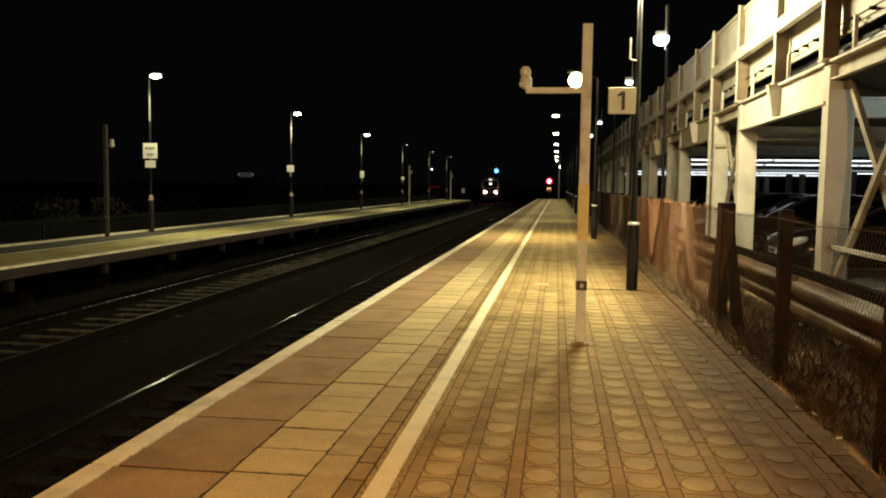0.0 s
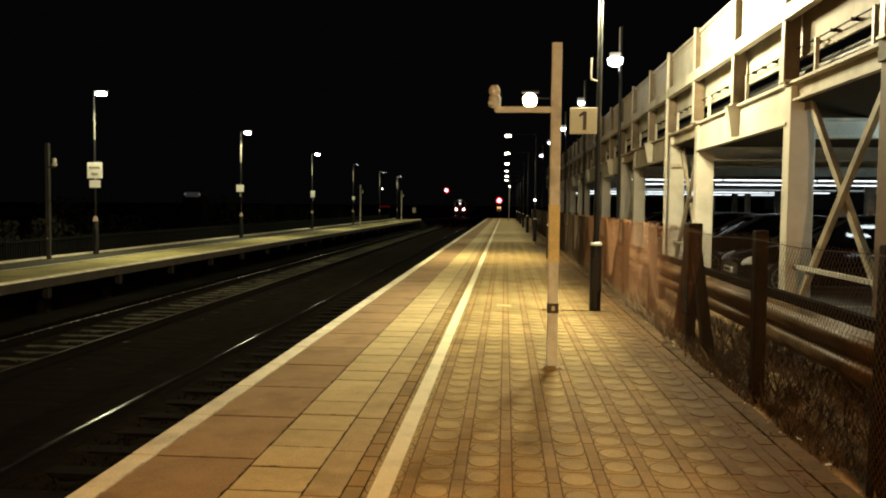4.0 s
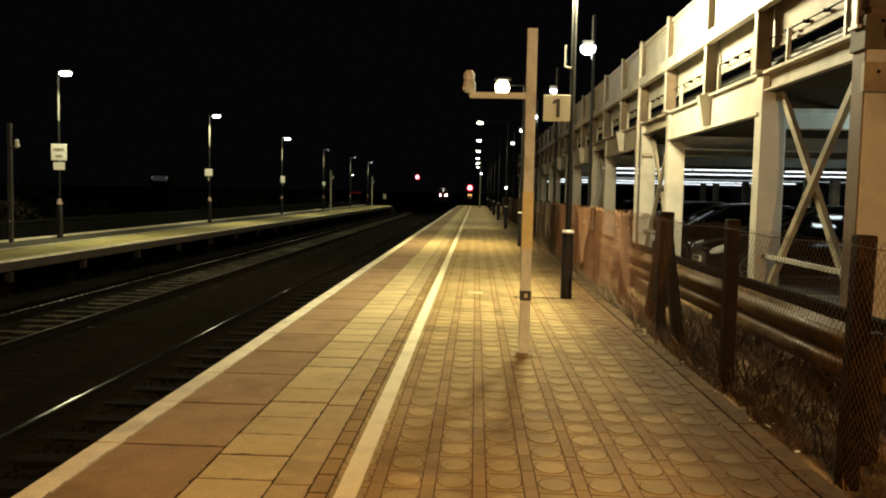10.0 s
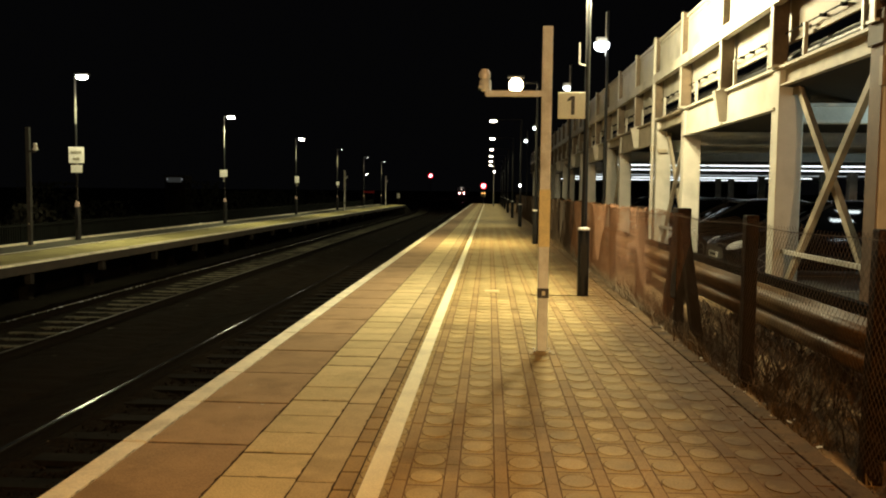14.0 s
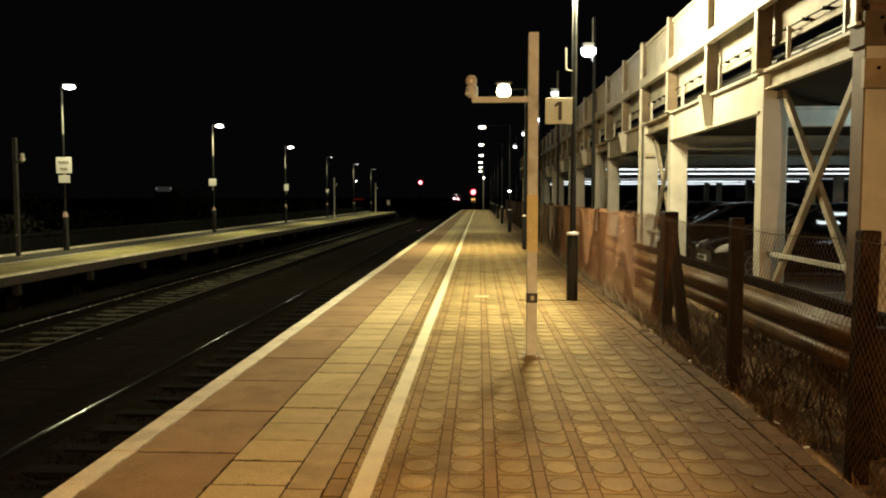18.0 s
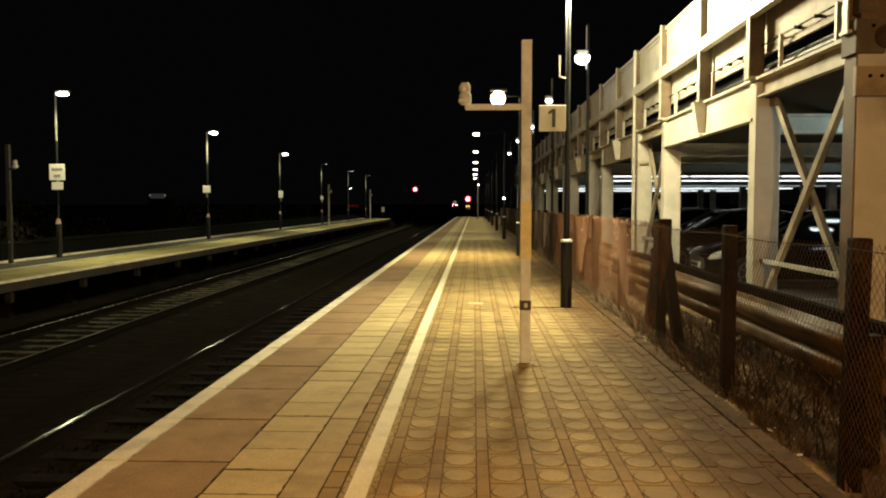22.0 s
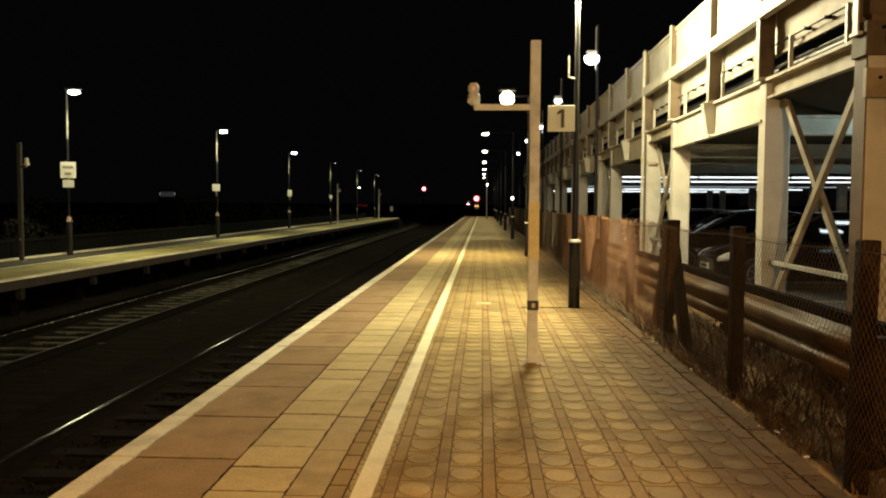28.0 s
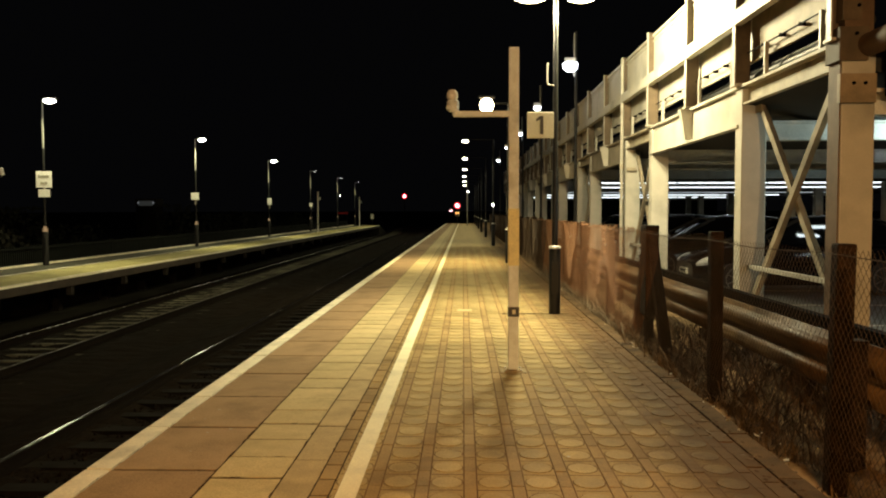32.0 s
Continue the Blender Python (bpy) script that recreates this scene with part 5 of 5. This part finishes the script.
# ---- cool lamps over the car park side ----
def build_flood_post(y, z, label):
    p = thing("flood_post", pose(2.5, y, 0), label, "flood light", "white floodlights")
    bm = bmesh.new()
    tube(bm, (0.14, 0, -0.15), (0.14, 0, z + 0.75), 0.045, 0.03, 10)
    part("pole", bm, M_BLACK, p, "slim dark pole")
    bm = bmesh.new()
    tube(bm, (0.1, 0, z - 0.3), (0.1, 0, z + 0.72), 0.014, n=8)
    part("conduit", bm, M_GALV, p, "pale conduit on the pole")
    bm = bmesh.new()
    box(bm, -0.13, 0.13, -0.06, 0.08, z, z + 0.14, bevel=0.02)
    bar(bm, (0, 0.05, z + 0.1), (0.13, 0.03, z + 0.16), 0.03, 0.03)
    h = part("flood_head", bm, M_GALV, p)
    bm = bmesh.new()
    # nearest flood glass is widened in place of its glare
    g = 1.5 if y < 20 else 1.0
    lathe(bm, (0, -0.02, z - 0.12 * g), [(0.06 * g, 0.0), (0.11 * g, 0.04 * g), (0.12 * g, 0.12 * g)], 14)
    part("flood_glass", bm, M_FLOOD, h, "glowing cool white glass")


for y, z in ((19.5, 4.98), (28.0, 5.06), (36.6, 5.0), (47.0, 5.2), (58.7, 5.2)):
    build_flood_post(y, z, "white floodlight on a slim pole behind the platform")


# ---- beyond the far platform ----
def build_far_fence():
    f = thing("paling_fence", pose(-12.6, 0, 0), "low dull paling fence behind the far platform", "fence")
    for z in (0.0, 0.44):
        part("rail", boxed(0.012, 0.04, 5, END2, z - 0.02, z + 0.02), M_PALING, f)
    me = data_of("post", boxed(-0.03, 0.03, -0.03, 0.03, -1.25, 0.5), M_PALING)
    y = 6.0
    while y < END2:
        piece("post", me, f, -12.6, y)
        y += 2.5
    bm = bmesh.new()
    rng = random.Random(9)
    y = 6.1
    while y < END2:
        box(bm, -0.012, 0.012, y - 0.03, y + 0.03, -0.25, 0.5 + rng.uniform(-0.02, 0.02))
        y += 0.105
    part("paling", bm, M_PALING, f, kind="stuff")
    return f


build_far_fence()


def build_scrub():
    rng = random.Random(17)
    for k in range(15):
        cx, cy = -15.5 - rng.uniform(0, 4), 14 + 6.2 * k + rng.uniform(-1.5, 1.5)
        h, w = rng.uniform(1.6, 2.9), rng.uniform(1.3, 2.3)
        pale = k > 12
        if pale:
            cx, cy, h, w = -13.7, (20.8, 23.4)[k - 13], 2.0, 0.75
        bush = thing("bush", pose(cx, cy, -1.25), "pale dry bush close behind the far fence" if pale else "dark scrubby bush behind the far platform", "bush", "scrub bushes")
        bm = bmesh.new()
        for _ in range(9):
            a = rng.uniform(0, 6.28)
            q = Vector((math.cos(a) * w * 0.5, math.sin(a) * w * 0.5, h * rng.uniform(0.6, 1.0)))
            tube(bm, (0, 0, 0), q, 0.035, 0.008, 5)
        part("branchwork", bm, M_DRYLEAF if pale else M_LEAF, bush)
        bm = bmesh.new()
        for _ in range(650):
            a, r, z = rng.uniform(0, 6.28), w * math.sqrt(rng.random()), h * rng.uniform(0.15, 1.1)
            r *= 1.1 - 0.6 * abs(z / h - 0.45) - 0.25 * noise.noise((a * 1.3, z * 1.5, k))
            c = Vector((r * math.cos(a), r * math.sin(a), z))
            u = Vector((rng.gauss(0, 1), rng.gauss(0, 1), rng.gauss(0, 1))).normalized() * rng.uniform(0.06, 0.13)
            v = u.orthogonal().normalized() * u.length * 0.55
            bm.faces.new([bm.verts.new(c + d) for d in (u, v, -u, -v)])
        part("leaves", bm, M_DRYLEAF if pale else M_LEAF, bush, kind="stuff")


build_scrub()


def build_hut():
    h = thing("trackside_cabin", pose(-31.5, 80, -1.25), "dim dark cabin with faint lamps beyond the far platform", "cabin")
    part("wall", boxed(-1.0, 1.0, -0.9, 0.9, 0, 3.3), M_FACE, h)
    part("fascia", boxed(-1.05, 1.05, -0.95, 0.95, 3.3, 4.05), M_UNDER, h, "dark metal upper band")
    part("door", boxed(-0.4, 0.4, -0.93, -0.9, 0, 2.0), M_BLACK, h)
    part("lit_panel", boxed(-0.72, 0.72, -0.985, -0.95, 3.36, 3.84), M_FAINT_PANEL, h, "faintly lit pale panel")
    for x in (-0.74, 0.74):
        part("lamp", boxed(x - 0.08, x + 0.08, -0.99, -0.95, 3.55, 3.75), M_FAINT, h, "faint white lamp")


build_hut()


# ---- paving pieces of the near platform ----
def build_paving():
    pf = platform_near

    def run(name, mat, x0, x1, length, y0, y1, far, depth=0.06, gap=0.006, top=0.0, chamfer=0.0025):
        bm = bmesh.new()
        box(bm, x0 + 0.001, x1 - 0.001, gap, length - gap, -depth, top)
        for v in bm.verts:
            if v.co.z > -depth / 2:
                v.co.x += chamfer * (1 if v.co.x < (x0 + x1) / 2 else -1)
                v.co.y += chamfer * (1 if v.co.y < length / 2 else -1)
        me = data_of(name, bm, mat)
        y, r = y0, random.Random(int(abs(x0) * 1000))
        while y < y1:
            piece(name, me, pf, 0, y, r.uniform(-0.0025, 0.0025))
            y += length
        bm = bmesh.new()
        back = y0 - length
        while back > -7.5:
            box(bm, x0 + 0.001, x1 - 0.001, back + gap, back + length - gap, -depth, top)
            back -= length
        while y < far:
            box(bm, x0 + 0.001, x1 - 0.001, y + gap, y + length - gap, -depth, top)
            y += length
        part(name + "_rest", bm, mat, pf, kind="stuff")

    run("coping_stone", M_COPING, -2.20, -2.055, 0.912, 1.022, 46, END1 - 1, depth=0.1, gap=0.009, top=0.004)
    run("edge_slab", M_RED, -2.05, -1.445, 0.912, 1.022, 46, END1 - 1, gap=0.013)
    run("buff_slab", M_BUFF, -1.44, -1.04, 0.379, 2.274, 46, END1 - 1, gap=0.0075)
    run("narrow_slab", M_NARROW, -1.036, -0.838, 0.758, 1.846, 46, END1 - 1, gap=0.0075)
    run("brick_paver", M_STRIP, -0.835, -0.739, 0.2535, 2.0, 40, END1 - 1, gap=0.008)
    run("edge_block", M_STRIP, 1.594, 1.693, 0.2535, 2.0, 40, END1 - 1, gap=0.006)
    run("edging_kerb", M_EDGING, 1.709, 1.845, 0.9, 1.0, 46, END1 - 1, depth=0.1, gap=0.008, top=0.0)

    # round-faced pavers in columns, with strips of narrow blocks between them; the line is painted along the first column
    pitch, row = 0.2585, 0.2535
    columns = [-0.643 + pitch * k for k in range(9)]

    def round_face(bm, cx, cy, hw=0.0875, hl=0.093, n=16):
        low = [bm.verts.new((cx + hw * math.cos(2 * math.pi * k / n), cy + hl * math.sin(2 * math.pi * k / n), -0.02)) for k in range(n)]
        top = [bm.verts.new((cx + hw * 0.95 * math.cos(2 * math.pi * k / n), cy + hl * 0.95 * math.sin(2 * math.pi * k / n), 0.0)) for k in range(n)]
        for k in range(n):
            bm.faces.new((low[k], low[(k + 1) % n], top[(k + 1) % n], top[k]))
        bm.faces.new(top)

    def strip(bm, cx, cy):
        return box(bm, cx - 0.032, cx + 0.032, cy - row / 2 + 0.004, cy + row / 2 - 0.004, -0.02, -0.001)

    def fillers(bm, cx, cy, n=16, hw=0.0895, hl=0.0965):
        """The surround of one round face: from its groove out to the cell's edge."""
        inner, outer = [], []
        for k in range(n):
            c, d = math.cos(2 * math.pi * k / n), math.sin(2 * math.pi * k / n)
            inner.append(bm.verts.new((cx + hw * c, cy + hl * d, -0.003)))
            m = max(abs(c), abs(d))
            outer.append(bm.verts.new((cx + 0.0905 * c / m, cy + 0.1225 * d / m, -0.003)))
        for k in range(n):
            bm.faces.new((inner[k], inner[(k + 1) % n], outer[(k + 1) % n], outer[k]))

    bm = bmesh.new()
    round_face(bm, 0, 0)
    paver = data_of("round_paver", bm, M_PAVER)
    bm = bmesh.new()
    strip(bm, 0, 0)
    block = data_of("strip_block", bm, M_STRIP)
    rest, rest_strip, fill = bmesh.new(), bmesh.new(), bmesh.new()
    r = random.Random(2)
    rows_near, first = 33, 3.496
    for k in list(range(int((34 - first) / row))) + list(range(-43, 0)):
        y = first + row * k
        for x in columns:
            if 0 <= k < rows_near:
                piece("round_paver", paver, pf, x, y, r.uniform(-0.0025, 0.0015))
                piece("strip_block", block, pf, x + pitch / 2, y + 0.06, r.uniform(-0.0025, 0.0015))
            else:
                round_face(rest, x, y, n=8)
                strip(rest_strip, x + pitch / 2, y + 0.06)
            fillers(fill, x, y)
    part("round_paver_rest", rest, M_PAVER, pf, kind="stuff")
    part("strip_block_rest", rest_strip, M_STRIP, pf, kind="stuff")
    part("paver_fillers", fill, M_FILL, pf, kind="stuff")
    part("joint_dirt", boxed(-2.048, -0.737, -7.5, END1 - 1, -0.02, -0.0032), M_BED, pf, "dark dirt in the slab joints")
    part("joint_sand", boxed(-0.735, 1.70, -7.5, 34.0, -0.03, -0.0048), M_SAND, pf, "brown sand in the paving joints")
    part("far_paving", boxed(-0.735, 1.59, 34.0, END1 - 1, -0.02, -0.002), M_PAVER, pf, "distant paving seen as one pale sheet")
    part("access_cover", boxed(-0.13, 0.09, 12.02, 12.26, -0.01, 0.003), M_BUFF, pf, "pale square access cover")
    part("access_cover", boxed(-0.30, 0.16, 25.2, 25.5, -0.01, 0.003), M_BUFF, pf, "pale square access cover")
    part("drain_slot", boxed(0.52, 1.40, 11.72, 11.75, -0.01, 0.0025), M_BED, pf, "narrow dark drain slot")
    bm = bmesh.new()
    rr = random.Random(31)
    for k in range(34):
        gx, gy, gr = rr.uniform(-2.0, 1.3), rr.uniform(3.5, 24), rr.uniform(0.005, 0.014)
        ring = [bm.verts.new((gx + gr * rr.uniform(0.7, 1.2) * math.cos(j * 1.047), gy + gr * rr.uniform(0.7, 1.2) * math.sin(j * 1.047), 0.0055)) for j in range(6)]
        bm.faces.new(ring)
    part("gum_spots", bm, M_LITTER, pf, "pale gum spots and droppings on the paving", kind="stuff")
    # crumbs of soil that break up the straight joints
    bm = bmesh.new()

    def crumb(x, y, hx, hy):
        ring = [bm.verts.new((x + hx * rr.uniform(0.5, 1.2) * math.cos(j * 0.785), y + hy * rr.uniform(0.5, 1.2) * math.sin(j * 0.785), 0.0033)) for j in range(8)]
        bm.faces.new(ring)

    for x, n, wide in ((-1.4425, 230, 0.0075), (-1.038, 170, 0.0055), (-0.8365, 190, 0.006), (-2.0525, 90, 0.004)):
        for _ in range(n):
            crumb(x + rr.gauss(0, 0.0025), 2.2 + 13 * rr.random() ** 1.4, wide * rr.uniform(0.3, 1.1), rr.uniform(0.01, 0.07))
    for k in range(34):
        y = 2.274 + 0.379 * k
        for _ in range(rr.randint(0, 6)):
            crumb(rr.uniform(-1.42, -1.06), y + rr.gauss(0, 0.003), rr.uniform(0.01, 0.06), rr.uniform(0.002, 0.008))
    for k in range(14):
        y = 1.022 + 0.912 * k
        for _ in range(rr.randint(1, 7)):
            crumb(rr.uniform(-2.03, -1.46), y + rr.gauss(0, 0.003), rr.uniform(0.01, 0.06), rr.uniform(0.002, 0.008))
    part("joint_crumbs", bm, M_SOIL, pf, "soil crumbs along the slab joints", kind="stuff")
    part("yellow_line", boxed(-0.70, -0.592, -6, END1 - 2, -0.02, 0.003), M_LINE, pf, "worn yellow safety line")


build_paving()


# ---- what moves ----
def motions():
    rows = [(0, 121), (1, 133), (2, 147), (3, 160), (4.5, 179.5), (6, 197), (9, 229), (12, 260), (15, 296), (18, 339), (21, 392), (24, 455), (28, 545), (32, 637)]
    walk(train, [(t, pose(FAR_TRACK + slew(y), y, RAIL_Z + rise(y))) for t, y in rows])
    walk(signal_disc, [(0, pose(0, 0, 0)), (1.6, pose(0, 0, 0)), (1.667, pose(0, 0, 0, 0, 0, 60)), (1.733, pose(0, 0, 0, 0, 0, 120)), (1.8, pose(0, 0, 0, 0, 0, 180)), (32, pose(0, 0, 0, 0, 0, 180))])


motions()
